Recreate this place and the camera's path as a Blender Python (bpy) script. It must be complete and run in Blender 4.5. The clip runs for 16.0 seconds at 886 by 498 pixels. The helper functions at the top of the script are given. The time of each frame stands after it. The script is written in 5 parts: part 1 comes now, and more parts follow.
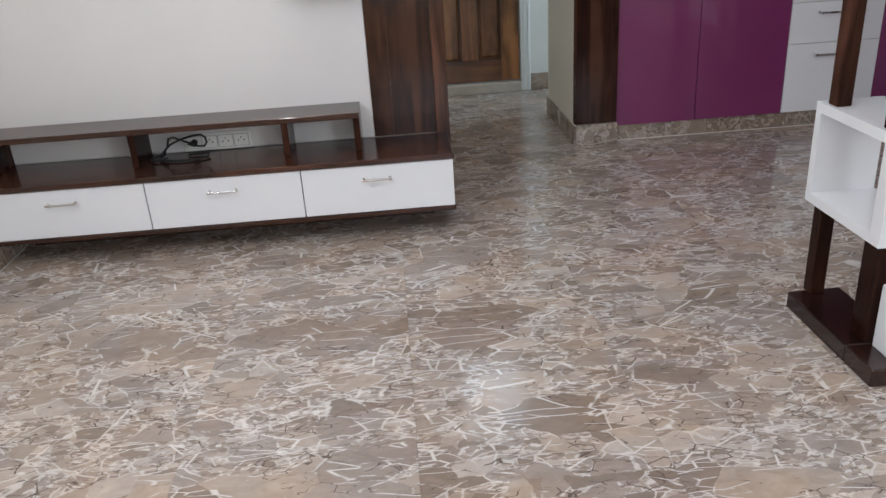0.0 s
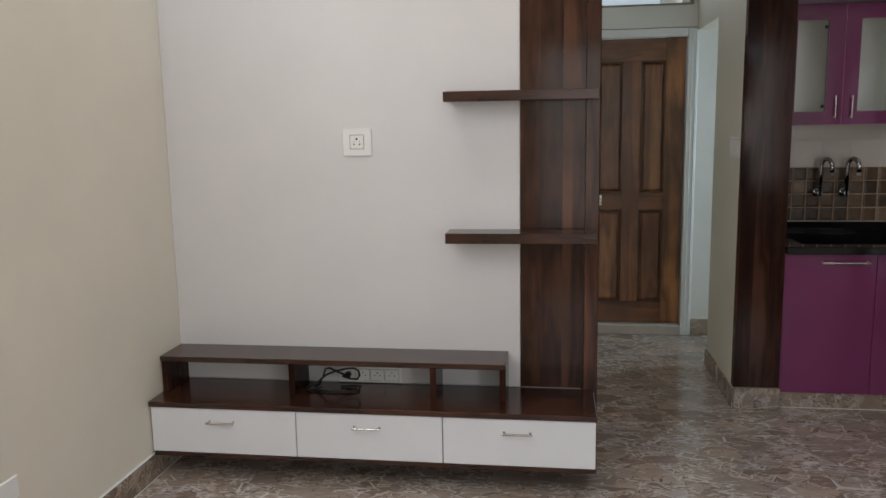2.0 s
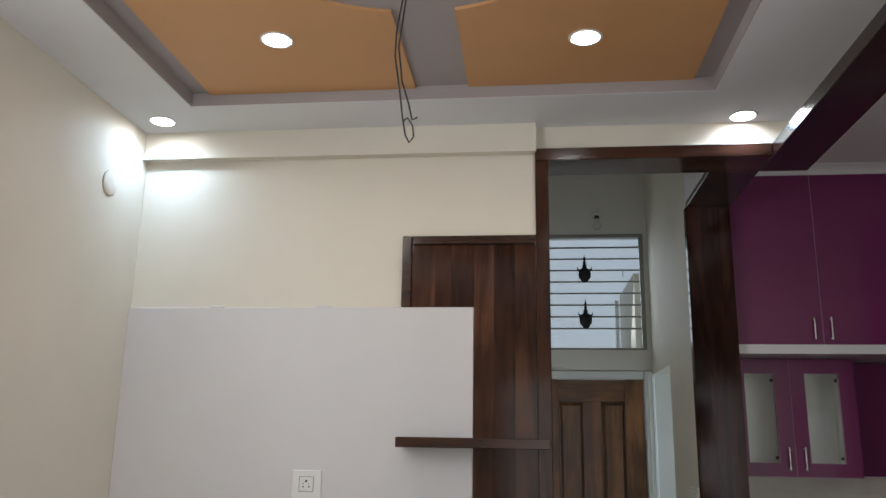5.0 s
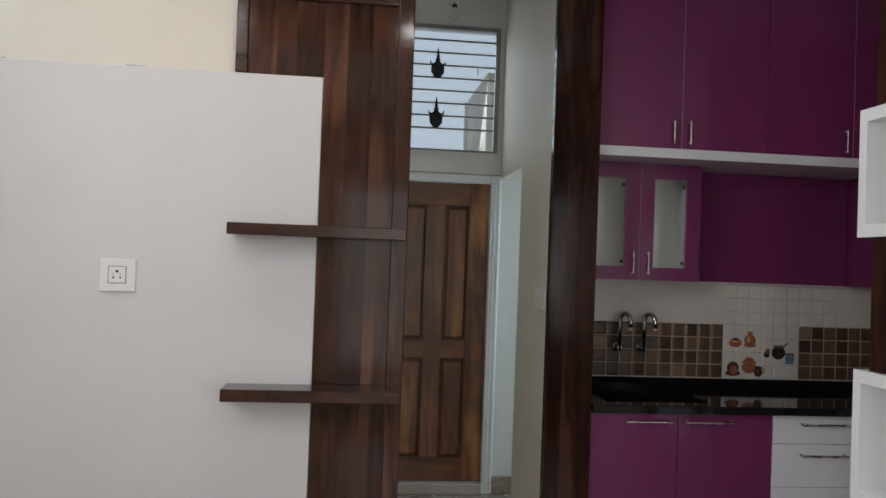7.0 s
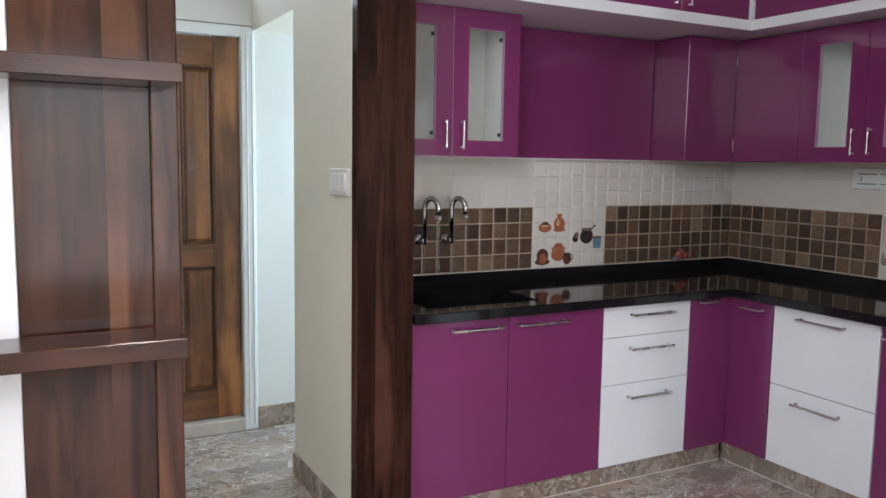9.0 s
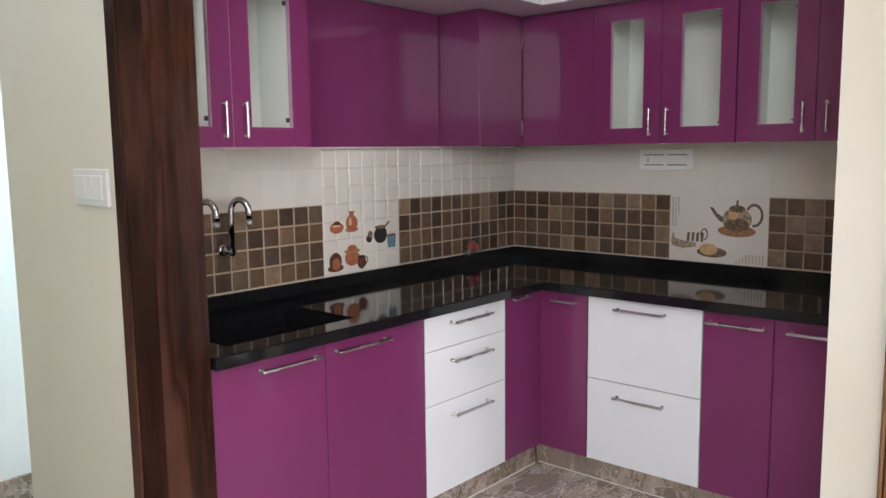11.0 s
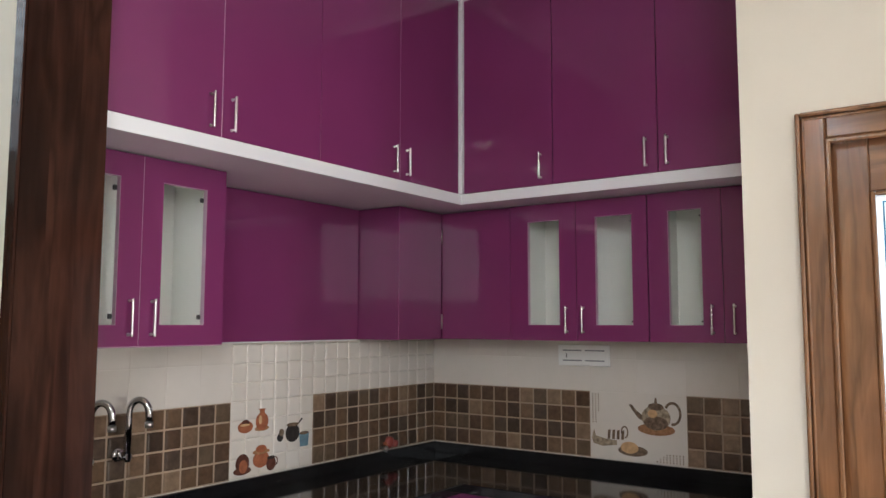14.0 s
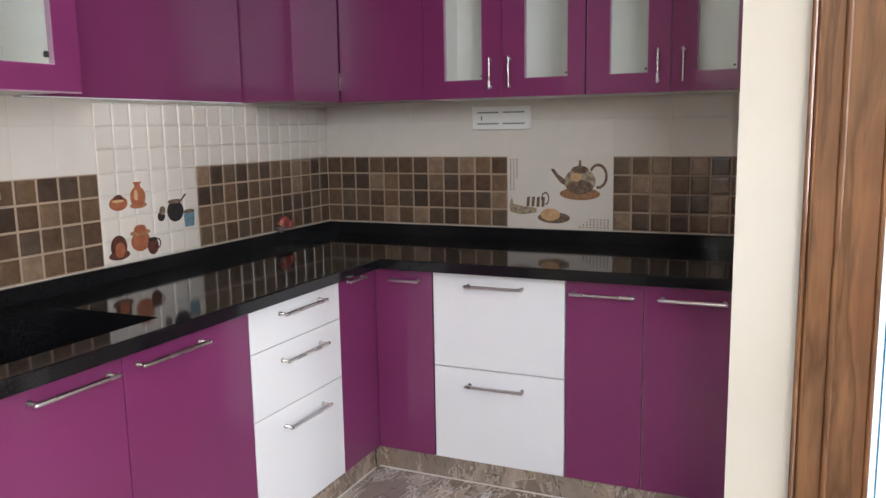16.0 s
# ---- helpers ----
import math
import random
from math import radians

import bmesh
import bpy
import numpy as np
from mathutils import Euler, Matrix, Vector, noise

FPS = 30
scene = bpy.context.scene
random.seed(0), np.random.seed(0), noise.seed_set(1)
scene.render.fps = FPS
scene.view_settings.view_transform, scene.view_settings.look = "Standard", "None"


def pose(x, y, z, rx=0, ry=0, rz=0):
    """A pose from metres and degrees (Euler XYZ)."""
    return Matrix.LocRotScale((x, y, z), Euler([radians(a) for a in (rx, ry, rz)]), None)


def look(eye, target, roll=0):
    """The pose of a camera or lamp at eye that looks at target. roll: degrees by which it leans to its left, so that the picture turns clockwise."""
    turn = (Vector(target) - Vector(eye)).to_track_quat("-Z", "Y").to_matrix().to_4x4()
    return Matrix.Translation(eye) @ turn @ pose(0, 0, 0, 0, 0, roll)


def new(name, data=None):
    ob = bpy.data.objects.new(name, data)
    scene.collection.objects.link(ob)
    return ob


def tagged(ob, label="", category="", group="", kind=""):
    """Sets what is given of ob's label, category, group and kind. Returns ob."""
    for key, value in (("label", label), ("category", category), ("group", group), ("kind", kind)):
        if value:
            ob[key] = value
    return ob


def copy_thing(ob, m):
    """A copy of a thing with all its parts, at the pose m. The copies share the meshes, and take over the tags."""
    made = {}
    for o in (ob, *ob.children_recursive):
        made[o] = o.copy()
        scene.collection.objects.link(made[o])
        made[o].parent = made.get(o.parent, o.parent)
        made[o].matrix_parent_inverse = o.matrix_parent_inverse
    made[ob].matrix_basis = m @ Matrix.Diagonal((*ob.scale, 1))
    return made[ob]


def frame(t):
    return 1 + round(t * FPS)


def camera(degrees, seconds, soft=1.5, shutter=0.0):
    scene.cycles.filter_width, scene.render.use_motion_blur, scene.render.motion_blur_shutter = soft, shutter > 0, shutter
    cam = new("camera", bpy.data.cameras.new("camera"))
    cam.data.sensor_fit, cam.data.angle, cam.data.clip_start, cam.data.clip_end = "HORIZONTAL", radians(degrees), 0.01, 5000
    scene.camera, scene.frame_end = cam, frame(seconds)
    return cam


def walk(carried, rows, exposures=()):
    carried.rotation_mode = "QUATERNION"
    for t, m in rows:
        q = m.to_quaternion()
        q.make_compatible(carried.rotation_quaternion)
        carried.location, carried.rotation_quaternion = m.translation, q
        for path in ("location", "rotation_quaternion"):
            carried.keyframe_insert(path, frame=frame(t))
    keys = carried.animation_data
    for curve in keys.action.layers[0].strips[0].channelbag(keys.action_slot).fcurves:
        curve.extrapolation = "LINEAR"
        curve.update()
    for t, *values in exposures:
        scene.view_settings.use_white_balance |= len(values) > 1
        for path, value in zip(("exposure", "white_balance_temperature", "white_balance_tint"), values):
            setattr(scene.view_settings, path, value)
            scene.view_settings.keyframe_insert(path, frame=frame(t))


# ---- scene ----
cam = camera(58.5, 16.0)
PATH = [
    (0, (0.133, 0.254, 1.252), (0.226, 2.084, 0.45), -3.7),
    (0.5, (0.177, 0.305, 1.294), (0.081, 2.159, 0.552), -2.6),
    (1, (0.202, 0.308, 1.354), (-0.008, 2.196, 0.73), -2.0),
    (1.5, (0.198, 0.296, 1.439), (-0.064, 2.22, 0.962), -1.5),
    (2, (0.189, 0.283, 1.48), (-0.093, 2.237, 1.165), -1.0),
    (2.5, (0.197, 0.277, 1.53), (-0.086, 2.251, 1.379), -0.3),
    (3, (0.213, 0.262, 1.563), (-0.07, 2.241, 1.615), 0.5),
    (3.5, (0.217, 0.253, 1.589), (-0.05, 2.211, 1.897), 0.5),
    (3.7, (0.232, 0.25, 1.592), (-0.033, 2.187, 2.011), 0.5),
    (5.8, (0.286, 0.263, 1.593), (0.17, 2.203, 2.065), 1.6),
    (6, (0.275, 0.302, 1.581), (0.201, 2.26, 1.979), 1.7),
    (6.5, (0.232, 0.471, 1.52), (0.292, 2.459, 1.731), 2.0),
    (7, (0.184, 0.695, 1.492), (0.401, 2.683, 1.525), 2.1),
    (7.5, (0.202, 0.941, 1.453), (0.542, 2.911, 1.388), 1.8),
    (8, (0.189, 1.204, 1.429), (0.687, 3.136, 1.295), 1.5),
    (8.5, (0.057, 1.502, 1.427), (0.771, 3.363, 1.255), 1.4),
    (9, (0.059, 1.751, 1.41), (0.991, 3.507, 1.192), 0.9),
    (9.5, (0.103, 2.005, 1.397), (1.257, 3.616, 1.136), -0.2),
    (9.7, (0.098, 2.103, 1.395), (1.327, 3.652, 1.097), -0.2),
    (11.8, (0.131, 2.453, 1.448), (1.723, 3.656, 1.314), -0.2),
    (12, (0.136, 2.449, 1.457), (1.736, 3.648, 1.393), -0.1),
    (12.5, (0.132, 2.432, 1.508), (1.735, 3.623, 1.61), -0.2),
    (13, (0.135, 2.408, 1.543), (1.733, 3.585, 1.795), -0.1),
    (13.5, (0.121, 2.403, 1.552), (1.723, 3.553, 1.888), -0.0),
    (14, (0.167, 2.447, 1.508), (1.789, 3.602, 1.697), 0.1),
    (14.5, (0.209, 2.482, 1.442), (1.833, 3.65, 1.476), 0.1),
    (15, (0.261, 2.551, 1.388), (1.895, 3.7, 1.28), -0.1),
    (15.5, (0.317, 2.746, 1.342), (2.023, 3.768, 1.134), -0.1),
    (16, (0.401, 2.909, 1.326), (2.201, 3.725, 1.023), -1.0),
]
EXPOSURES = [(0.0, -1.18, 6050, 10), (0.5, -0.94, 6000, 10), (1.0, -1.36, 6050, 10), (1.5, -1.5, 6250, 10), (2.0, -1.72, 6400, 10), (2.5, -1.84, 6450, 10), (3.5, -2.0, 6400, 10), (6.0, -2.04, 6300, 10),
             (6.5, -2.12, 6400, 10), (7.0, -1.78, 6250, 10), (7.5, -1.28, 6200, 10), (8.0, -1.1, 6100, 10), (8.5, -0.92, 6000, 10), (9.0, -0.33, 5950, 10), (9.5, 0.08, 5850, 10), (12.0, -0.08, 6350, 10),
             (13.5, -0.2, 6350, 10), (15.0, 0.1, 6300, 10), (15.5, 0.32, 6150, 10), (16.0, 0.18, 6150, 10)]
walk(cam, [(t, look(eye, target, roll)) for t, eye, target, roll in PATH], EXPOSURES)


# ---- world and light ----
world = bpy.data.worlds.new("sky")
scene.world = world
world.use_nodes = True
wn = world.node_tree.nodes
sky = wn.new("ShaderNodeTexSky")
sky.sky_type, sky.sun_disc = "NISHITA", False
sky.sun_elevation, sky.sun_rotation = radians(40), radians(200)
world.node_tree.links.new(sky.outputs[0], wn["Background"].inputs[0])
wn["Background"].inputs[1].default_value = 0.12


def area(name, m, sx, sy, watts, colour):
    d = bpy.data.lights.new(name, "AREA")
    d.shape, d.size, d.size_y, d.energy, d.color = "RECTANGLE", sx, sy, watts, colour
    ob = new(name, d)
    ob.matrix_world = m
    return ob


# daylight area lamps: unseen openings beside and behind the start of the walk, the side passage and the ventilator
area("unseen_daylight", look((0.65, -1.62, 1.3), (0.65, 2, 1.2)), 1.25, 1.8, 24, (0.94, 0.965, 0.985))
# placed high to suit reflections in the kitchen doors; its window is unseen
area("unseen_daylight", look((-1.46, 1.05, 2.3), (2.6, 2.5, 1.2)), 1.6, 1.05, 90, (0.94, 0.965, 0.985))
# added fill for the west wall; no window is known on this side
area("unseen_daylight", look((2.44, -1.1, 1.5), (-1.5, 1.9, 1.5)), 0.95, 1.5, 104, (0.96, 0.97, 0.97))
area("passage_light", look((2.62, 5.62, 1.5), (0.6, 4.9, 0.6)), 0.4, 1.0, 44, (0.74, 0.9, 1.0))
area("ventilator_light", look((0.68, 6.02, 2.62), (0.68, 4.6, 1.6)), 0.74, 0.74, 9, (0.84, 0.93, 1.0))


def spot_lamp(x, y, z, watts, colour):
    d = bpy.data.lights.new("downlight_lamp", "SPOT")
    d.energy, d.color, d.spot_size, d.spot_blend, d.shadow_soft_size = watts, colour, radians(172), 1.0, 0.045
    new("downlight_lamp", d).location = (x, y, z)


LAMPS = [(-1.36, 3.43, 2.97), (1.2, 3.55, 2.97), (-0.64, 2.83, 3.016), (0.49, 2.9, 3.016),
         (-1.36, 0.71, 2.97), (1.2, 0.71, 2.97), (-0.64, 1.31, 3.016), (0.49, 1.27, 3.016)]
for i, (x, y, z) in enumerate(LAMPS):
    spot_lamp(x, y, z - 0.012, 50 if i % 4 < 2 else 46, (0.5, 0.75, 1.0) if i % 4 < 2 else (1.0, 0.93, 0.84))


# ---- materials ----
def material(name):
    m = bpy.data.materials.new(name)
    m.use_nodes = True
    return m, m.node_tree.nodes, m.node_tree.links, m.node_tree.nodes["Principled BSDF"]


def ramp(nt, stops):
    r = nt.nodes.new("ShaderNodeValToRGB")
    while len(r.color_ramp.elements) < len(stops):
        r.color_ramp.elements.new(0.5)
    for e, (p, c) in zip(r.color_ramp.elements, stops):
        e.position, e.color = p, (*c, 1)
    return r


def coords(nt, scale=(1, 1, 1), shift=0.0):
    """Object coordinates, moved by a chance amount for each object."""
    tc = nt.nodes.new("ShaderNodeTexCoord")
    mp = nt.nodes.new("ShaderNodeMapping")
    mp.inputs["Scale"].default_value = scale
    nt.links.new(tc.outputs["Object"], mp.inputs["Vector"])
    if shift:
        oi = nt.nodes.new("ShaderNodeObjectInfo")
        mu = nt.nodes.new("ShaderNodeVectorMath")
        mu.operation = "SCALE"
        mu.inputs[0].default_value = (shift, shift * 0.73, shift * 1.31)
        nt.links.new(oi.outputs["Random"], mu.inputs["Scale"])
        nt.links.new(mu.outputs[0], mp.inputs["Location"])
    return mp.outputs[0]


def noise_tex(nt, vec, scale, detail=4, rough=0.55, distortion=0.0):
    n = nt.nodes.new("ShaderNodeTexNoise")
    n.inputs["Scale"].default_value, n.inputs["Detail"].default_value = scale, detail
    n.inputs["Roughness"].default_value, n.inputs["Distortion"].default_value = rough, distortion
    nt.links.new(vec, n.inputs["Vector"])
    return n


def mix(nt, fac, a, b, kind="MIX"):
    m = nt.nodes.new("ShaderNodeMix")
    m.data_type, m.blend_type = "RGBA", kind
    for key, v in ((0, fac), (6, a), (7, b)):
        if hasattr(v, "is_output"):
            nt.links.new(v, m.inputs[key])
        else:
            m.inputs[key].default_value = v if key == 0 else (*v, 1)
    return m.outputs[2]


def bump(nt, bsdf, height, strength, dist=0.002):
    b = nt.nodes.new("ShaderNodeBump")
    b.inputs["Strength"].default_value, b.inputs["Distance"].default_value = strength, dist
    nt.links.new(height, b.inputs["Height"])
    nt.links.new(b.outputs[0], bsdf.inputs["Normal"])


def paint(name, c, rough=0.55, vary=0.05, grain=0.15, spec=0.4, mottle=2.3):
    m, nodes, links, p = material(name)
    nt = m.node_tree
    v = coords(nt)
    n = noise_tex(nt, v, mottle, 5)
    dark, light = [x * (1 - vary) for x in c], [min(1, x * (1 + vary)) for x in c]
    links.new(ramp(nt, [(0.3, dark), (0.7, light)]).outputs[0], p.inputs["Base Color"])
    links.new(n.outputs[0], nodes["Color Ramp"].inputs[0])
    p.inputs["Roughness"].default_value = rough
    p.inputs["Specular IOR Level"].default_value = spec
    if grain:
        bump(nt, p, noise_tex(nt, v, 160, 3).outputs[0], grain, 0.001)
    return m


def laminate(name, c, rough=0.1, vary=0.06, coat=0.3, orange_peel=0.08, spec=0.5, ripple=0.0):
    """Glossy board with a slightly wavy surface and, where asked, a fine ripple in its lacquer."""
    m, nodes, links, p = material(name)
    nt = m.node_tree
    v = coords(nt)
    n = noise_tex(nt, v, 3, 4)
    r = ramp(nt, [(0.3, [x * (1 - vary) for x in c]), (0.7, [min(1, x * (1 + vary)) for x in c])])
    links.new(n.outputs[0], r.inputs[0])
    links.new(r.outputs[0], p.inputs["Base Color"])
    p.inputs["Roughness"].default_value = rough
    p.inputs["Specular IOR Level"].default_value = spec
    p.inputs["Coat Weight"].default_value, p.inputs["Coat Roughness"].default_value = coat, 0.03
    b = nt.nodes.new("ShaderNodeBump")
    b.inputs["Strength"].default_value, b.inputs["Distance"].default_value = orange_peel, 0.01
    links.new(noise_tex(nt, v, 5, 2).outputs[0], b.inputs["Height"])
    out = b
    if ripple:
        out = nt.nodes.new("ShaderNodeBump")
        out.inputs["Strength"].default_value, out.inputs["Distance"].default_value = ripple, 0.001
        links.new(noise_tex(nt, v, 42, 2).outputs[0], out.inputs["Height"])
        links.new(b.outputs[0], out.inputs["Normal"])
    links.new(out.outputs[0], p.inputs["Normal"])
    links.new(out.outputs[0], p.inputs["Coat Normal"])
    return m


def wood(name, dark, mid, light, along=2, rough=0.22, coat=0.25, plank=0.0, scale=1.0, shift=7.0, spec=0.5, blotch=0.85):
    """Grain along axis 0, 1 or 2, with broad bands, fine fibre and knots."""
    m, nodes, links, p = material(name)
    nt = m.node_tree
    sc = [6.5 * scale] * 3
    sc[along] = 0.8 * scale
    v = coords(nt, sc, shift)
    big = noise_tex(nt, v, 1.0, 4, 0.5, 0.25)
    sf = [90.0 * scale] * 3
    sf[along] = 3.0 * scale
    fine = noise_tex(nt, coords(nt, sf, shift), 1.0, 3, 0.6)
    r = ramp(nt, [(0.36, dark), (0.47, mid), (0.53, [a * 0.6 for a in mid]), (0.64, light)])
    links.new(big.outputs[0], r.inputs[0])
    blot = noise_tex(nt, coords(nt, (1, 1, 1), shift), 2.2, 3)
    br = ramp(nt, [(0.38, (0.5, 0.48, 0.47)), (0.62, (1.2, 1.2, 1.2))])
    links.new(blot.outputs[0], br.inputs[0])
    col = mix(nt, blotch, r.outputs[0], br.outputs[0], "MULTIPLY")
    fr = ramp(nt, [(0.35, (0.8, 0.8, 0.8)), (0.6, (1, 1, 1))])
    links.new(fine.outputs[0], fr.inputs[0])
    col = mix(nt, 0.5, col, fr.outputs[0], "MULTIPLY")
    if plank:
        oi = nt.nodes.new("ShaderNodeObjectInfo")
        pr = ramp(nt, [(0.0, (0.55, 0.5, 0.5)), (1.0, (1.35, 1.3, 1.25))])
        links.new(oi.outputs["Random"], pr.inputs[0])
        col = mix(nt, plank, col, pr.outputs[0], "MULTIPLY")
    links.new(col, p.inputs["Base Color"])
    p.inputs["Roughness"].default_value = rough
    p.inputs["Coat Weight"].default_value, p.inputs["Coat Roughness"].default_value = coat, 0.12
    p.inputs["Specular IOR Level"].default_value = spec
    bump(nt, p, fine.outputs[0], 0.04, 0.0006)
    return m


def marble(name, tones, pale, vein, rough=0.1, shift=40.0, rim=1.0):
    """Breccia tile: plain angular shards among crushed zones of ever smaller pale and dark chips, with short straight veins."""
    m, nodes, links, p = material(name)
    nt = m.node_tree
    v0 = coords(nt, (1, 1, 1), shift)

    def warped(vec, scale, amount):
        w = noise_tex(nt, vec, scale, 3, 0.5)
        k = nt.nodes.new("ShaderNodeVectorMath")
        k.operation = "MULTIPLY_ADD"
        k.inputs[1].default_value = (amount,) * 3
        links.new(w.outputs[1], k.inputs[0])
        links.new(vec, k.inputs[2])
        return k.outputs[0]

    crumbled = warped(warped(v0, 3.0, 0.09), 24.0, 0.018)

    def turned(angle, sx, sy, vec=crumbled):
        mp = nt.nodes.new("ShaderNodeMapping")
        mp.inputs["Rotation"].default_value = (0, 0, radians(angle))
        mp.inputs["Scale"].default_value = (sx, sy, 1)
        links.new(vec, mp.inputs["Vector"])
        return mp.outputs[0]

    def vor(vec, scale, feature):
        t = nt.nodes.new("ShaderNodeTexVoronoi")
        t.feature, t.inputs["Scale"].default_value = feature, scale
        links.new(vec, t.inputs["Vector"])
        return t

    def cells(vec, scale, stops, share):
        """Tone of each cell, and a mask of the share of cells that break up further."""
        sep = nt.nodes.new("ShaderNodeSeparateColor")
        links.new(vor(vec, scale, "F1").outputs["Color"], sep.inputs[0])
        r = ramp(nt, [(i / len(stops), c) for i, c in enumerate(stops)])
        r.color_ramp.interpolation = "CONSTANT"
        links.new(sep.outputs[0], r.inputs[0])
        k = nt.nodes.new("ShaderNodeMath")
        k.operation, k.inputs[1].default_value = "LESS_THAN", share
        links.new(sep.outputs[1], k.inputs[0])
        return r.outputs[0], k.outputs[0]

    def lines(vec, scale, width):
        r = ramp(nt, [(width * 0.5, (1, 1, 1)), (width, (0, 0, 0))])
        links.new(vor(vec, scale, "DISTANCE_TO_EDGE").outputs["Distance"], r.inputs[0])
        return r.outputs[0]

    def band(vec, scale, lo, hi, detail=3):
        r = ramp(nt, [(lo, (0, 0, 0)), (hi, (1, 1, 1))])
        links.new(noise_tex(nt, vec, scale, detail, 0.6).outputs[0], r.inputs[0])
        return r.outputs[0]

    def both(a, b):
        return mix(nt, 1.0, a, b, "MULTIPLY")

    va, vb, vc, vd = turned(28, 1.0, 1.7), turned(-18, 1.0, 1.6), turned(14, 1.0, 2.0), turned(-34, 1.0, 2.3)
    big, broken = cells(va, 4.6, tones, 0.7)
    mid, crushed = cells(vb, 10.0, tones[::-1] + pale[1:], 0.64)
    chip, ground = cells(vc, 27.0, [tones[1], pale[1], tones[3], tones[0], tones[-1], tones[2]], 0.5)
    flake, _ = cells(vd, 54.0, [tones[0], pale[1], tones[-1], pale[0], tones[3], tones[2]], 0.5)
    chip = mix(nt, ground, chip, flake)
    chip = mix(nt, both(lines(vc, 27.0, 0.07 * rim), band(v0, 14.0, 0.52, 0.6)), chip, pale[0])
    mid = mix(nt, crushed, mid, chip)
    mid = mix(nt, both(lines(vb, 10.0, 0.034 * rim), band(v0, 12.0, 0.48, 0.54)), mid, pale[0])
    col = mix(nt, broken, big, mid)
    col = mix(nt, both(lines(va, 4.6, 0.013 * rim), band(v0, 10.0, 0.5, 0.54)), col, pale[0])
    fleck = ramp(nt, [(0.32, (0.78, 0.76, 0.75)), (0.68, (1.2, 1.21, 1.22))])
    links.new(noise_tex(nt, va, 13, 6, 0.7, 0.6).outputs[0], fleck.inputs[0])
    col = mix(nt, 0.7, col, fleck.outputs[0], "MULTIPLY")
    hue = ramp(nt, [(0.38, (1.07, 0.99, 0.90)), (0.5, (1, 1, 1)), (0.62, (0.95, 1.0, 1.06))])
    links.new(noise_tex(nt, v0, 4.1, 3).outputs[0], hue.inputs[0])
    col = mix(nt, 0.6, col, hue.outputs[0], "MULTIPLY")
    dark = both(lines(vd, 15.0, 0.035), band(vb, 9.0, 0.54, 0.58))
    col = mix(nt, dark, col, (0.13, 0.095, 0.08))
    straight = warped(v0, 5.0, 0.03)
    v1 = both(lines(turned(-58, 0.9, 3.6, straight), 3.6, 0.017 * rim), band(v0, 6.5, 0.53, 0.57))
    v2 = both(lines(turned(24, 0.8, 3.8, straight), 4.2, 0.017 * rim), band(vb, 5.5, 0.55, 0.59))
    v3 = both(lines(turned(80, 0.9, 3.0, straight), 5.2, 0.017 * rim), band(vc, 5.0, 0.56, 0.60))
    veins = mix(nt, 1.0, mix(nt, 1.0, v1, v2, "LIGHTEN"), v3, "LIGHTEN")
    mu = nt.nodes.new("ShaderNodeMath")
    mu.operation, mu.inputs[1].default_value = "MULTIPLY", 0.85
    links.new(veins, mu.inputs[0])
    links.new(mix(nt, mu.outputs[0], col, vein), p.inputs["Base Color"])
    rr = ramp(nt, [(0.3, (rough * 0.8,) * 3), (0.7, (rough * 1.7,) * 3)])
    links.new(noise_tex(nt, v0, 6, 4).outputs[0], rr.inputs[0])
    links.new(rr.outputs[0], p.inputs["Roughness"])
    bump(nt, p, noise_tex(nt, v0, 3, 3).outputs[0], 0.05, 0.004)
    return m


def varied(name, tones, rough=0.25, mottle=30.0, spread=0.7):
    """One of several tones by each piece's chance number, with glaze mottling."""
    m, nodes, links, p = material(name)
    nt = m.node_tree
    oi = nt.nodes.new("ShaderNodeObjectInfo")
    r = ramp(nt, [(i / len(tones), c) for i, c in enumerate(tones)])
    r.color_ramp.interpolation = "CONSTANT"
    links.new(oi.outputs["Random"], r.inputs[0])
    n = noise_tex(nt, coords(nt, (1, 1, 1), 9.0), mottle, 5, 0.65)
    nr = ramp(nt, [(0.3, (0.7, 0.7, 0.7)), (0.7, (1.2, 1.2, 1.2))])
    links.new(n.outputs[0], nr.inputs[0])
    links.new(mix(nt, spread, r.outputs[0], nr.outputs[0], "MULTIPLY"), p.inputs["Base Color"])
    p.inputs["Roughness"].default_value = rough
    bump(nt, p, n.outputs[0], 0.12 * spread, 0.002)
    return m


def metal(name, c, rough):
    m, nodes, links, p = material(name)
    p.inputs["Base Color"].default_value = (*c, 1)
    p.inputs["Metallic"].default_value = 1.0
    n = noise_tex(m.node_tree, coords(m.node_tree), 5, 2)
    r = ramp(m.node_tree, [(0.3, (rough * 0.9,) * 3), (0.7, (rough * 1.1,) * 3)])
    links.new(n.outputs[0], r.inputs[0])
    links.new(r.outputs[0], p.inputs["Roughness"])
    return m


def granite(name):
    m, nodes, links, p = material(name)
    nt = m.node_tree
    v = coords(nt)
    n = noise_tex(nt, v, 420, 2, 0.7)
    r = ramp(nt, [(0.5, (0.006, 0.006, 0.007)), (0.66, (0.018, 0.018, 0.02)), (0.74, (0.07, 0.07, 0.075))])
    links.new(n.outputs[0], r.inputs[0])
    links.new(r.outputs[0], p.inputs["Base Color"])
    p.inputs["Roughness"].default_value = 0.075
    p.inputs["Specular IOR Level"].default_value = 0.36
    bump(nt, p, noise_tex(nt, v, 4, 2).outputs[0], 0.03, 0.004)
    return m


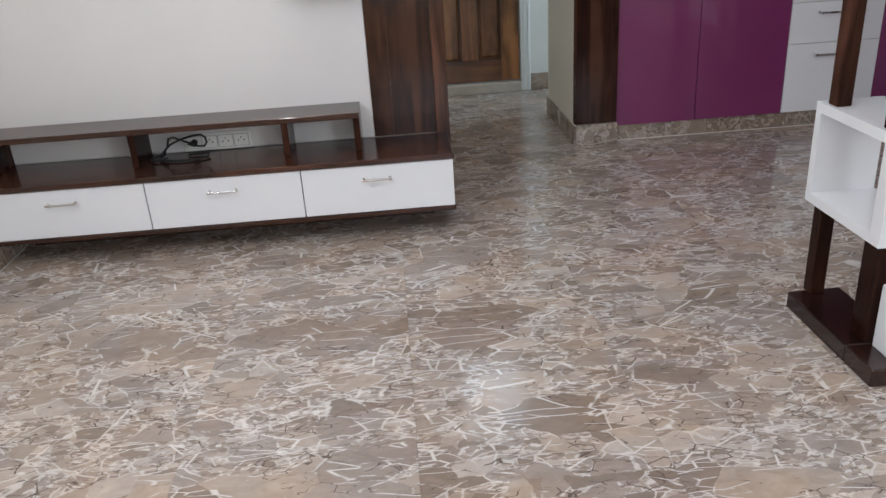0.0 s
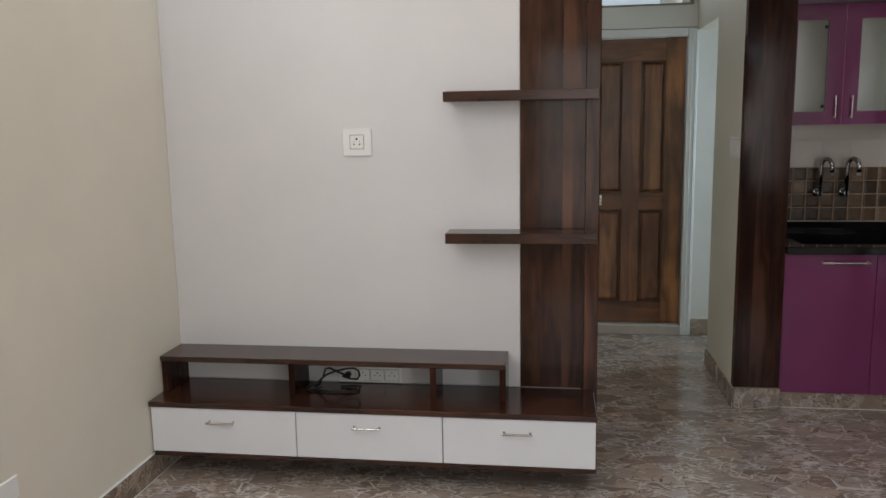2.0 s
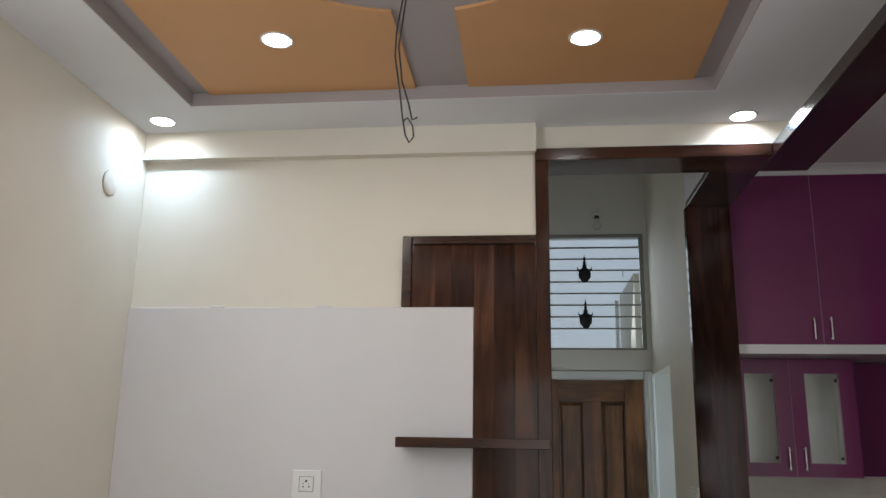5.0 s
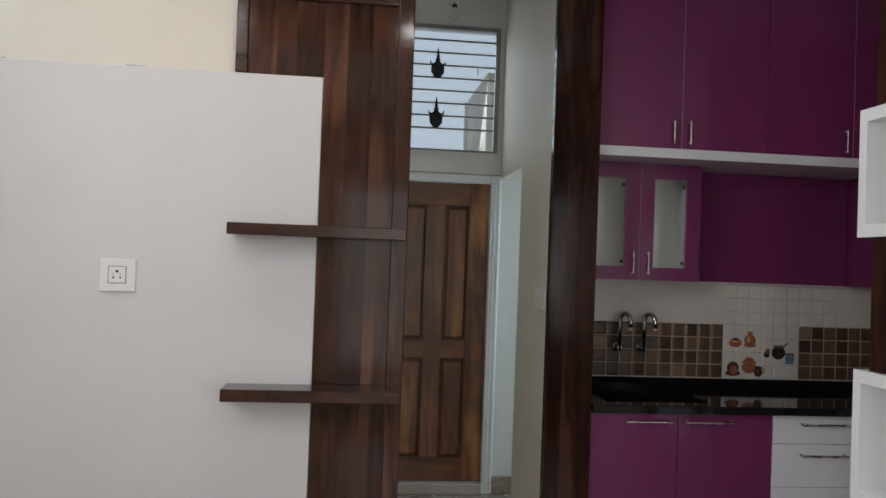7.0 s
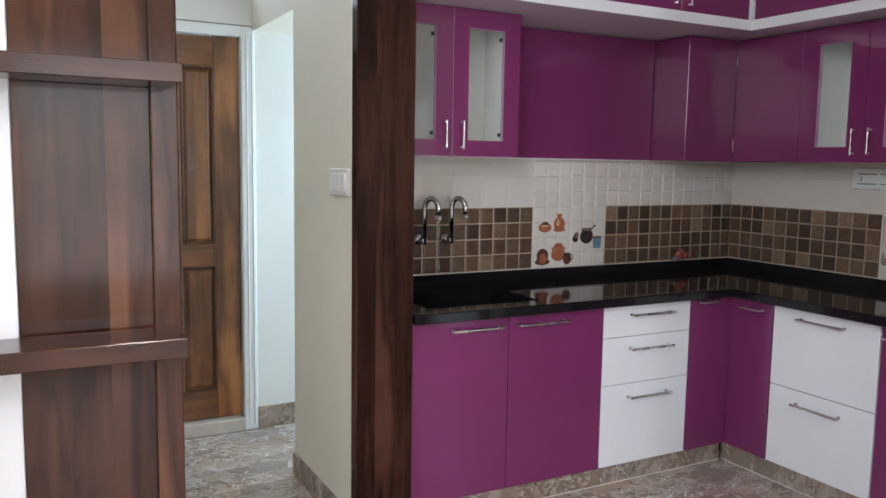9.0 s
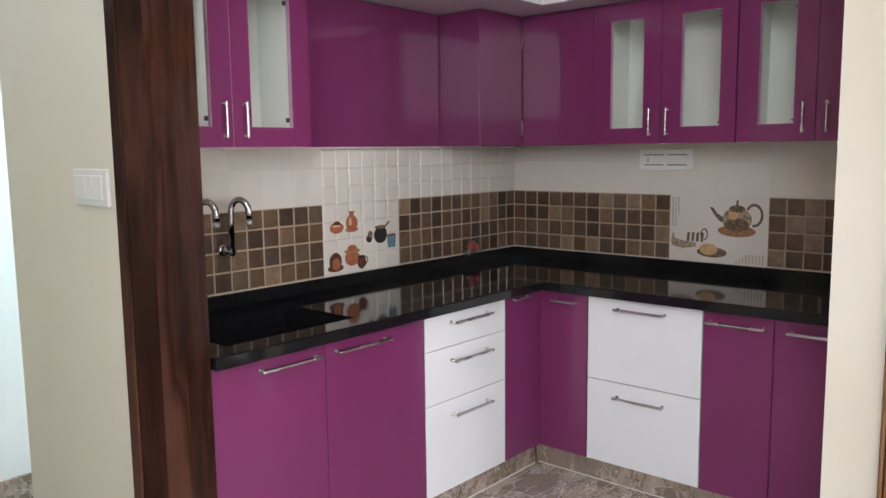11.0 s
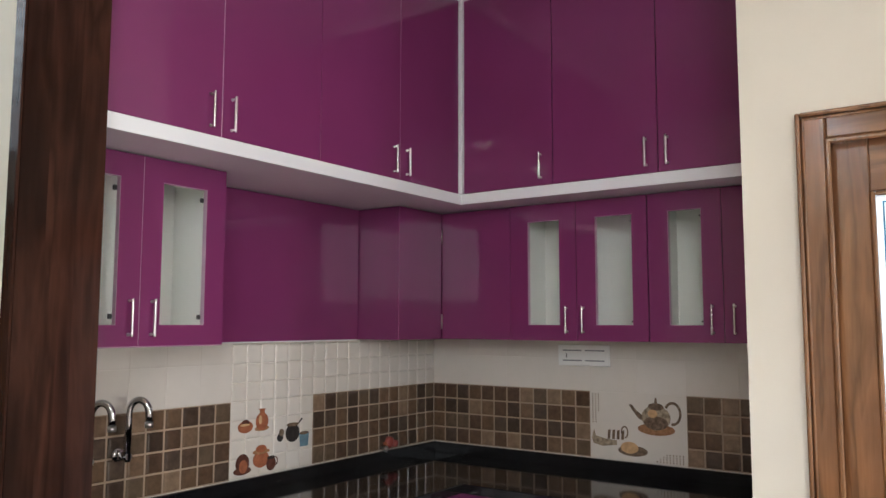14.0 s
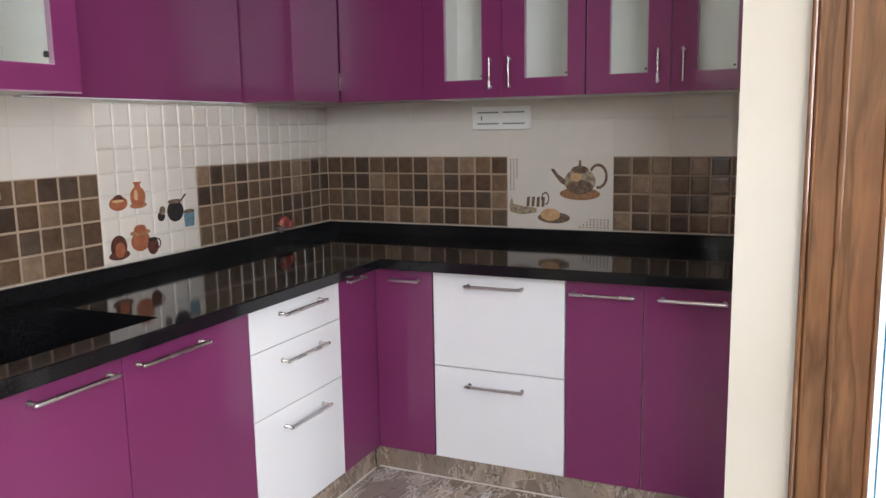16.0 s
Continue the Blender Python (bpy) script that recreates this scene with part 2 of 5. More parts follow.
def glass(name, tint=(0.93, 0.96, 0.95)):
    m, nodes, links, p = material(name)
    p.inputs["Base Color"].default_value = (*tint, 1)
    p.inputs["Transmission Weight"].default_value = 1.0
    p.inputs["Roughness"].default_value = 0.03
    p.inputs["IOR"].default_value = 1.45
    return m


def glow(name, c, strength):
    m, nodes, links, p = material(name)
    p.inputs["Base Color"].default_value = (*c, 1)
    p.inputs["Emission Color"].default_value = (*c, 1)
    p.inputs["Emission Strength"].default_value = strength
    return m


M_WALL = paint("cream_wall_paint", (0.77, 0.722, 0.622), 0.6, 0.03)
M_WALLW = paint("white_wall_paint", (0.80, 0.80, 0.77), 0.5, 0.03)
M_CEIL = paint("white_ceiling_paint", (0.82, 0.82, 0.84), 0.65, 0.025)
M_GREYC = paint("grey_ceiling_paint", (0.42, 0.38, 0.38), 0.6, 0.04)
M_ORANGE = paint("tan_ceiling_paint", (0.66, 0.36, 0.16), 0.55, 0.03)
M_FLOOR = marble("brown_marble_tile", [(0.255, 0.20, 0.164), (0.34, 0.274, 0.229), (0.39, 0.317, 0.264), (0.295, 0.236, 0.20), (0.415, 0.338, 0.28), (0.33, 0.274, 0.24)],
                 [(0.58, 0.525, 0.485), (0.46, 0.39, 0.34)], (0.70, 0.66, 0.63), 0.1, 40.0, 1.15)
M_SKIRT = marble("brown_marble_skirting", [(0.21, 0.165, 0.13), (0.28, 0.225, 0.18), (0.33, 0.27, 0.22), (0.24, 0.19, 0.155)], [(0.43, 0.37, 0.32), (0.36, 0.30, 0.25)], (0.5, 0.45, 0.4), 0.18, 40.0, 0.7)
M_STONE = paint("pale_threshold_stone", (0.52, 0.46, 0.40), 0.4, 0.1, 0.2, 0.4, 14)
M_GROUT = paint("tile_grout", (0.31, 0.25, 0.21), 0.8, 0.1)
M_WAL = wood("dark_walnut_laminate", (0.027, 0.0098, 0.006), (0.07, 0.0275, 0.0155), (0.128, 0.055, 0.031), 2, 0.1, 0.12, 0.5, 1.0, 7.0, 0.34)
M_WALX = wood("dark_walnut_laminate_lengthwise", (0.020, 0.007, 0.005), (0.062, 0.022, 0.013), (0.11, 0.044, 0.026), 0, 0.2, 0.25)
# grain along y, with tones about half those of the lengthwise walnut
M_WALY = wood("darker_walnut_laminate_crosswise", (0.012, 0.005, 0.004), (0.030, 0.011, 0.008), (0.055, 0.022, 0.015), 1, 0.22, 0.2)
M_WALP = wood("dark_walnut_post", (0.022, 0.0085, 0.006), (0.045, 0.018, 0.012), (0.074, 0.031, 0.021), 2, 0.13, 0.0, 0.3, 1.5, 7.0, 0.08, 0.7)
M_TEAK = wood("teak_door_polish", (0.10, 0.033, 0.011), (0.215, 0.083, 0.026), (0.34, 0.148, 0.05), 2, 0.3, 0.2, 0.3)
M_TEAKD = wood("dark_teak_moulding_polish", (0.045, 0.016, 0.007), (0.085, 0.032, 0.012), (0.13, 0.052, 0.02), 2, 0.3, 0.2)
M_TEAKX = wood("teak_door_rail_polish", (0.10, 0.033, 0.011), (0.205, 0.079, 0.025), (0.31, 0.135, 0.046), 0, 0.3, 0.2)
M_FRAME = wood("light_teak_frame_polish", (0.20, 0.088, 0.038), (0.255, 0.117, 0.051), (0.29, 0.140, 0.062), 2, 0.16, 0.2, 0.08, 2.0, 7.0, 0.4, 0.35)
M_FRAMEY = wood("light_teak_lintel_polish", (0.20, 0.088, 0.038), (0.255, 0.117, 0.051), (0.29, 0.140, 0.062), 1, 0.16, 0.2, 0.0, 2.0, 7.0, 0.4, 0.35)
M_PURPLE = laminate("purple_gloss_laminate", (0.182, 0.029, 0.114), 0.3, 0.05, 0.6, 0.05, 0.25, 0.15)
M_EDGE = paint("pale_board_edge", (0.42, 0.27, 0.36), 0.5, 0.15, 0, 0.4, 12)
M_WHITE = laminate("white_gloss_laminate", (0.80, 0.81, 0.84), 0.2, 0.02, 0.2, 0.04)
M_PANEL = laminate("white_tv_panel_laminate", (0.70, 0.682, 0.68), 0.42, 0.02, 0.0, 0.05)
M_WFRAME = paint("white_door_frame_enamel", (0.78, 0.80, 0.79), 0.3, 0.03, 0.08)
M_INNER = paint("white_cabinet_lining", (0.80, 0.79, 0.74), 0.5, 0.02)
M_GRAN = granite("black_granite")
M_CHROME = metal("chrome", (0.55, 0.55, 0.57), 0.08)
M_STEEL = metal("brushed_steel", (0.66, 0.64, 0.63), 0.28)
M_BRASS = metal("satin_latch_metal", (0.72, 0.66, 0.55), 0.3)
M_GLASS = glass("clear_glass")
M_MOSAIC = varied("brown_mosaic_tile", [(0.103, 0.063, 0.041), (0.144, 0.090, 0.055), (0.070, 0.046, 0.033), (0.179, 0.116, 0.074),
                                        (0.118, 0.071, 0.044), (0.251, 0.171, 0.114), (0.091, 0.063, 0.046), (0.129, 0.091, 0.061)], 0.2, 30, 0.9)
M_MGROUT = paint("mosaic_joint", (0.34, 0.25, 0.18), 0.6, 0.15)
M_WTILE = varied("white_wall_tile", [(0.70, 0.655, 0.60), (0.71, 0.665, 0.615), (0.69, 0.645, 0.59)], 0.27, 8, 0.1)
M_WGROUT = paint("white_tile_joint", (0.67, 0.625, 0.57), 0.4, 0.03)
M_SWITCH = paint("white_switch_plastic", (0.82, 0.82, 0.80), 0.3, 0.01, 0)
M_SLOT = paint("dark_plastic", (0.03, 0.03, 0.03), 0.5, 0.05, 0)
# grey that stands for the shade inside narrow gaps and slots
M_GAPSHADE = paint("grey_gap_shade", (0.26, 0.27, 0.28), 0.5, 0.05, 0)
M_CABLE = paint("black_cable_rubber", (0.012, 0.012, 0.013), 0.45, 0.1, 0)
M_IRON = paint("black_cast_iron", (0.018, 0.018, 0.02), 0.5, 0.1, 0.2)
M_GRILL = paint("grey_grille_enamel", (0.30, 0.29, 0.27), 0.35, 0.05, 0.05)
M_TERRA = paint("printed_terracotta", (0.34, 0.12, 0.062), 0.25, 0.25, 0, 0.4, 40)
M_TERRAD = paint("printed_dark_brown", (0.10, 0.04, 0.03), 0.25, 0.3, 0, 0.4, 40)
M_POTBLK = paint("printed_black_pot", (0.035, 0.03, 0.03), 0.25, 0.2, 0, 0.4, 40)
M_POTBLUE = paint("printed_blue_cup", (0.15, 0.25, 0.31), 0.25, 0.2, 0, 0.4, 40)
M_PEWTER = paint("printed_pewter", (0.33, 0.265, 0.19), 0.25, 0.5, 0, 0.4, 60)
M_PEWTERD = paint("printed_pewter_shade", (0.17, 0.12, 0.085), 0.25, 0.45, 0, 0.4, 60)
M_SAUCER = paint("printed_saucer_brown", (0.33, 0.17, 0.09), 0.25, 0.3, 0, 0.4, 50)
M_CREAMP = paint("printed_cream", (0.58, 0.36, 0.19), 0.25, 0.2, 0, 0.4, 50)
M_RED = paint("red_enamel_valve", (0.30, 0.065, 0.055), 0.35, 0.2, 0)
M_LAMP = glow("lit_lamp_diffuser", (1.0, 0.97, 0.92), 140)
M_SKYBACK = glow("bright_daylight_backdrop", (0.80, 0.91, 1.0), 1.25)
# emission stands in for daylight coming through the door glass
M_DOORFILM = glow("self_lit_door_film", (0.80, 0.88, 0.95), 0.55)
M_BLUE = paint("blue_line_film", (0.03, 0.22, 0.42), 0.3, 0.1, 0)


# ---- mesh helpers ----
ORIGIN = {}


def thing(name, at, label, category, group="", kind=""):
    ob = new(name)
    ob.location = at
    ob.empty_display_size = 0.05
    ORIGIN[ob] = Vector(at)
    return tagged(ob, label, category, group, kind)


def part(name, bm, mat, parent=None, label=""):
    """Links a bmesh, built in world coordinates, as one mesh object under a thing or a part."""
    me = bpy.data.meshes.new(name)
    org = Vector((0, 0, 0))
    if parent is not None and parent in ORIGIN:
        org = ORIGIN[parent]
    bmesh.ops.translate(bm, verts=bm.verts, vec=-org)
    bmesh.ops.recalc_face_normals(bm, faces=bm.faces)
    bm.to_mesh(me)
    bm.free()
    me.materials.append(mat)
    ob = new(name, me)
    ORIGIN[ob] = org
    if parent is not None:
        ob.parent = parent
    if label:
        ob["label"] = label
    return ob


def box(bm, x0, x1, y0, y1, z0, z1, bevel=0.0, seg=1):
    b = bm if not bevel else bmesh.new()
    vs = [b.verts.new((x, y, z)) for x in (x0, x1) for y in (y0, y1) for z in (z0, z1)]
    for f in ((0, 1, 3, 2), (4, 6, 7, 5), (0, 4, 5, 1), (2, 3, 7, 6), (0, 2, 6, 4), (1, 5, 7, 3)):
        b.faces.new([vs[i] for i in f])
    if bevel:
        bmesh.ops.bevel(b, geom=b.edges[:], offset=bevel, segments=seg, affect="EDGES", profile=0.6)
        merge(bm, b)
    return bm


def merge(bm, other):
    idx = {}
    for v in other.verts:
        idx[v] = bm.verts.new(v.co)
    for f in other.faces:
        nf = bm.faces.new([idx[v] for v in f.verts])
        nf.smooth = f.smooth
    other.free()


def boxes(*specs, bevel=0.0):
    bm = bmesh.new()
    for s in specs:
        box(bm, *s, bevel=bevel)
    return bm


def tube(path, r, n=10, bm=None, cap=True):
    """A round bar along the given points."""
    bm = bm or bmesh.new()
    pts = [Vector(q) for q in path]
    rings = []
    side = None
    for i, q in enumerate(pts):
        d = (pts[min(i + 1, len(pts) - 1)] - pts[max(i - 1, 0)]).normalized()
        if side is None:
            side = d.orthogonal().normalized()
        side = (side - d * side.dot(d)).normalized()
        up = d.cross(side)
        rr = r[i] if isinstance(r, (list, tuple)) else r
        rings.append([bm.verts.new(q + (side * math.cos(2 * math.pi * k / n) + up * math.sin(2 * math.pi * k / n)) * rr) for k in range(n)])
    for a, b in zip(rings, rings[1:]):
        for k in range(n):
            bm.faces.new((a[k], a[(k + 1) % n], b[(k + 1) % n], b[k])).smooth = True
    if cap:
        bm.faces.new(rings[0])
        bm.faces.new(rings[-1][::-1])
    return bm


def lathe(profile, centre, axis=2, n=24, bm=None, flat=1.0):
    """Turns (radius, height) pairs round an axis through the centre."""
    bm = bm or bmesh.new()
    c = Vector(centre)
    rings = []
    for r, h in profile:
        ring = []
        for k in range(n):
            a = 2 * math.pi * k / n
            q = [r * math.cos(a), r * math.sin(a) * flat]
            q.insert(axis, h)
            ring.append(bm.verts.new(c + Vector(q)))
        rings.append(ring)
    for a, b in zip(rings, rings[1:]):
        for k in range(n):
            bm.faces.new((a[k], a[(k + 1) % n], b[(k + 1) % n], b[k])).smooth = True
    bm.faces.new(rings[0])
    bm.faces.new(rings[-1])
    return bm


def outline(pts, put, depth, bm=None):
    """A flat plate cut to an outline of (u, v); put(u, v, d) gives its place in the room."""
    bm = bm or bmesh.new()
    a = [bm.verts.new(put(u, v, 0)) for u, v in pts]
    b = [bm.verts.new(put(u, v, depth)) for u, v in pts]
    bm.faces.new(a)
    bm.faces.new(b[::-1])
    for i in range(len(pts)):
        j = (i + 1) % len(pts)
        bm.faces.new((a[i], a[j], b[j], b[i]))
    return bm


def oval(cx, cy, rx, ry, n=20, a0=0.0, a1=360.0):
    return [(cx + rx * math.cos(radians(a0 + (a1 - a0) * k / n)), cy + ry * math.sin(radians(a0 + (a1 - a0) * k / n))) for k in range(n if a1 - a0 >= 360 else n + 1)]


def ring(x0, x1, y0, y1, z0, z1, axis, w, bevel=0.0):
    """A box pierced right through along an axis, leaving walls of width w (one number, or low and high for both other axes)."""
    lo, hi = Vector((x0, y0, z0)), Vector((x1, y1, z1))
    a, b = [k for k in range(3) if k != axis]
    wa0, wa1, wb0, wb1 = (w,) * 4 if not isinstance(w, tuple) else w
    bm = bmesh.new()
    loops = []
    for end in (lo, hi):
        for da0, da1, db0, db1 in ((0, 0, 0, 0), (wa0, wa1, wb0, wb1)):
            loop = []
            for ia, ib in ((0, 0), (1, 0), (1, 1), (0, 1)):
                q = [0, 0, 0]
                q[axis] = end[axis]
                q[a] = hi[a] - da1 if ia else lo[a] + da0
                q[b] = hi[b] - db1 if ib else lo[b] + db0
                loop.append(bm.verts.new(q))
            loops.append(loop)
    o0, i0, o1, i1 = loops
    for p, q in ((o0, i0), (i1, o1), (o1, o0), (i0, i1)):
        for k in range(4):
            bm.faces.new((p[k], p[(k + 1) % 4], q[(k + 1) % 4], q[k]))
    if bevel:
        bmesh.ops.bevel(bm, geom=bm.edges[:], offset=bevel, segments=1, affect="EDGES")
    return bm


def setting(name, bm, mat, label, category):
    return tagged(part(name, bm, mat), label, category, "", "structure")


def bow_handle(parent, a, b, out, r=0.0055, mat=None, name="handle"):
    """A bar handle between two feet, standing off the front by the vector out."""
    a, b, out = Vector(a), Vector(b), Vector(out)
    d = (b - a).normalized() * r
    a2, b2 = a + out, b + out
    bm = tube([a2 - d * 1.9, a2 - d * 1.7, a2 - d * 1.1, a2, b2, b2 + d * 1.1, b2 + d * 1.7, b2 + d * 1.9], [r * 0.35, r * 0.75, r * 0.98, r, r, r * 0.98, r * 0.75, r * 0.35], 14)
    for q in (a, b):
        tube([q, q + out * 0.15, q + out * 0.2, q + out], [r * 1.2, r * 1.2, r * 0.7, r * 0.7], 12, bm)
    return part(name, bm, mat or M_STEEL, parent, "bright metal bar handle")


# ---- large structure ----
XL, YT, ZC = -1.51, 3.612, 2.975        # west wall, television wall, dropped ceiling
XR, YB = 2.518, -1.7                    # east wall with door, south wall
FT = 0.6                                # floor tile

setting("floor_base", boxes((-1.7, 4.2, -1.9, 6.2, -0.12, -0.0045)), M_GROUT, "mortar bed under the polished marble floor tiles", "floor")
setting("wall_west", boxes((XL - 0.15, XL, 1.9, 3.75, 0, 3.3), (XL - 0.15, XL, YB, 0.2, 0, 3.3), (XL - 0.15, XL, 0.2, 1.9, 0, 1.75), (XL - 0.15, XL, 0.2, 1.9, 2.85, 3.3)), M_WALL, "plain cream painted wall beside the television unit", "wall")
wt = boxes((XL, 0.316, YT, 3.75, 0, 3.3))
box(wt, XL + 0.001, 0.314, YT - 0.035, YT, 2.845, ZC)
box(wt, XL + 0.001, 0.314, YT - 0.05, YT, 2.838, 2.866)
setting("wall_television", wt, M_WALL, "cream painted wall with a shallow ledge below the ceiling", "wall")
setting("wall_corridor_west", boxes((0.1, 0.22, 3.75, 5.785, 0, 3.72)), M_WALL, "plain cream wall of the short corridor", "wall")

# corridor end wall, cut for the door and the ventilator window
YD, DX0, DX1, DZ = 5.785, 0.335, 1.04, 2.012
we = boxes((0.1, DX0 - 0.075, YD, YD + 0.16, 0, 3.72), (DX0 - 0.075, DX1 + 0.07, YD, YD + 0.16, DZ + 0.06, 2.212),
           (DX0 - 0.075, 1.07, YD, YD + 0.16, 3.03, 3.72), (1.07, 3.0, YD, YD + 0.16, 2.212, 3.72), (DX1 + 0.07, 3.0, YD, YD + 0.16, 0, 2.212))
setting("wall_corridor_end", we, M_WALLW, "off-white wall around a panelled door and a high barred window", "wall")
wp = boxes((1.1, 1.317, 4.37, 5.105, 0, 3.72), (1.1, 1.3, 5.105, YD, 2.046, 3.72))
setting("wall_corridor_east", wp, M_WALL, "cream wall between corridor and kitchen with a low side opening", "wall")
setting("wall_passage", boxes((1.317, 2.75, 5.0, 5.105, 0, 3.72), (2.75, 2.9, 5.0, 5.95, 0, 1.0), (2.75, 2.9, 5.0, 5.95, 2.1, 3.72), (2.75, 2.9, 5.105, 5.2, 1.0, 2.1)),
        M_WALLW, "white walls of the daylit side passage", "wall")
setting("ceiling_corridor", boxes((0.1, 3.0, 3.75, 5.95, 3.72, 3.82)), M_CEIL, "plain white ceiling of the corridor and passage", "ceiling")

# kitchen shell
setting("wall_kitchen_north", boxes((1.317, 3.75, 4.965, 5.0, 0, 3.3)), M_WALL, "kitchen wall behind the sink counter", "wall")
setting("wall_kitchen_east", boxes((3.615, 3.75, 2.9, 4.965, 0, 3.3)), M_WALL, "kitchen wall behind the drawer counter", "wall")
setting("wall_kitchen_south", boxes((XR + 0.1502, 3.75, 2.9, 3.045, 0, 3.3)), M_WALL, "cream wall at the end of the kitchen counter", "wall")
setting("ceiling_kitchen", boxes((1.5, 3.75, YB, 5.0, 3.045, 3.2), (1.1, 1.3195, 3.8, 4.37, 2.831, 3.2), (1.3195, 1.5, 3.8, 5.0, 3.045, 3.2)), M_CEIL, "plain white kitchen ceiling", "ceiling")

# east wall with a door opening, and an assumed, unseen opening for the added daylight
KY1, KZ = 2.902, 2.092
KY0 = KY1 - 1.03
wr = boxes((XR, XR + 0.15, KY1, 3.056, 0, 3.3), (XR, XR + 0.15, KY0, KY1, KZ, 3.3), (XR, XR + 0.15, -0.6, KY0, 0, 3.3), (XR, XR + 0.15, YB, -1.6, 0, 3.3), (XR, XR + 0.15, -1.6, -0.6, 0, 0.7), (XR, XR + 0.15, -1.6, -0.6, 2.3, 3.3))
setting("wall_east", wr, M_WALL, "cream painted wall around a polished wooden door", "wall")

# south wall, out of view, with a window behind the start of the walk
ws = boxes((-1.7, 0.0, YB - 0.15, YB, 0, 3.3), (0.0, 1.3, YB - 0.15, YB, 0, 0.35), (0.0, 1.3, YB - 0.15, YB, 2.25, 3.3), (1.3, 2.7, YB - 0.15, YB, 0, 3.3))
setting("wall_south", ws, M_WALL, "cream wall with one tall window", "wall")

# dropped ceiling with a recessed tray
RX0, RX1, RY1, RY0, RZ = -1.17, 1.03, 3.295, 0.845, 3.036
cl = boxes((XL, RX0, YB, YT, ZC, 3.2), (RX1, 1.5, YB, 3.8, ZC, 3.2), (RX0, RX1, RY1, YT, ZC, 3.2), (RX0, RX1, YB, RY0, ZC, 3.2),
           (0.316, RX1, YT, 3.8, ZC, 3.2))
setting("ceiling_living", cl, M_CEIL, "white dropped ceiling with a recessed tray", "ceiling")
setting("ceiling_tray", boxes((RX0, RX1, RY0, RY1, RZ, 3.2)), M_GREYC, "grey painted tray of the dropped ceiling", "ceiling")
setting("tray_trim", boxes((RX0, RX1, RY1 - 0.004, RY1 - 0.001, ZC + 0.002, RZ), (RX0 + 0.001, RX0 + 0.004, RY0, RY1 - 0.005, ZC + 0.002, RZ),
                           (RX1 - 0.004, RX1 - 0.001, RY0, RY1 - 0.005, ZC + 0.002, RZ)), M_GREYC, "grey painted edge of the ceiling tray", "trim")
FANX, FANY, FANR = -0.07, 2.07, 0.62      # plain circle round the fan point


def tray_panel(xo, xi):
    """A tan panel between its outer and inner edge, hollowed by the circle round the fan point."""
    y0, y1 = RY0 + 0.006, RY1 - 0.006
    h = math.sqrt(FANR ** 2 - (xi - FANX) ** 2)
    a = math.degrees(math.atan2(h, abs(xi - FANX)))
    sx = 1 if xi > FANX else -1
    arc = [(FANX + sx * FANR * math.cos(radians(a - 2 * a * k / 40)), FANY + FANR * math.sin(radians(a - 2 * a * k / 40))) for k in range(41)]
    return outline([(xo, y1), (xi, y1)] + arc + [(xi, y0), (xo, y0)], lambda u, v, d: (u, v, RZ - 0.012 + d), 0.011)


for xo, xi in ((-1.083, -0.186), (0.948, 0.034)):
    setting("ceiling_panel", tray_panel(xo, xi), M_ORANGE, "tan painted panel in the ceiling tray, hollowed round the fan point", "ceiling")
# fascia above the wooden beam, and the kitchen cornice
setting("fascia", boxes((0.3145, 1.49, 3.632, 3.795, 2.857, ZC), (1.455, 1.49, YB, 3.632, 2.857, ZC)), M_WALL, "cream fascia above the dark wooden beam", "trim")


def cove(x0, y0, x1, y1, nx, ny, z, s):
    """A concave strip under a ceiling, from one corner to the other, hollow side towards (nx, ny)."""
    bm = bmesh.new()
    prof = [(0, -s), (s * 0.12, -s)] + [(s - s * 0.86 * math.cos(radians(a)), -s + s * 0.88 * math.sin(radians(a))) for a in (15, 35, 55, 75)] + [(s, -s * 0.1), (s, 0), (0, 0)]
    rows = [[bm.verts.new((x + nx * u, y + ny * u, z + w)) for u, w in prof] for x, y in ((x0, y0), (x1, y1))]
    for k in range(len(prof)):
        j = (k + 1) % len(prof)
        bm.faces.new((rows[0][k], rows[0][j], rows[1][j], rows[1][k]))
    bm.faces.new(rows[0])
    bm.faces.new(rows[1])
    return bm


setting("kitchen_cornice", cove(1.317, 4.446, 3.108, 4.446, 0, -1, 3.044, 0.05), M_CEIL, "white plaster cornice above the loft cupboards", "trim")
setting("kitchen_cornice", cove(3.108, 4.446, 3.108, 3.046, -1, 0, 3.044, 0.05), M_CEIL, "white plaster cornice above the loft cupboards", "trim")

# skirtings
SK = "polished brown marble skirting along the wall foot"
setting("baseboard", boxes((XL, XL + 0.012, YB, YT, 0, 0.105), bevel=0.002), M_SKIRT, SK, "skirting")
setting("baseboard", boxes((XL + 0.013, 0.316, YT - 0.012, YT, 0, 0.105), bevel=0.002), M_SKIRT, SK, "skirting")
setting("baseboard", boxes((1.088, 1.1, 4.353, 5.105, 0, 0.1), bevel=0.002), M_SKIRT, SK, "skirting")
setting("baseboard", boxes((1.112, 2.75, YD - 0.012, YD, 0, 0.115), bevel=0.002), M_SKIRT, SK, "skirting")
setting("baseboard", boxes((1.095, 1.32, 4.335, 4.352, 0, 0.114), bevel=0.003), M_SKIRT, "pale marble block at the foot of the wooden pillar", "skirting")
setting("baseboard", boxes((XR - 0.012, XR, YB, KY0, 0, 0.1), (XR - 0.012, XR, KY1, 3.045, 0, 0.1), bevel=0.002), M_SKIRT, SK, "skirting")

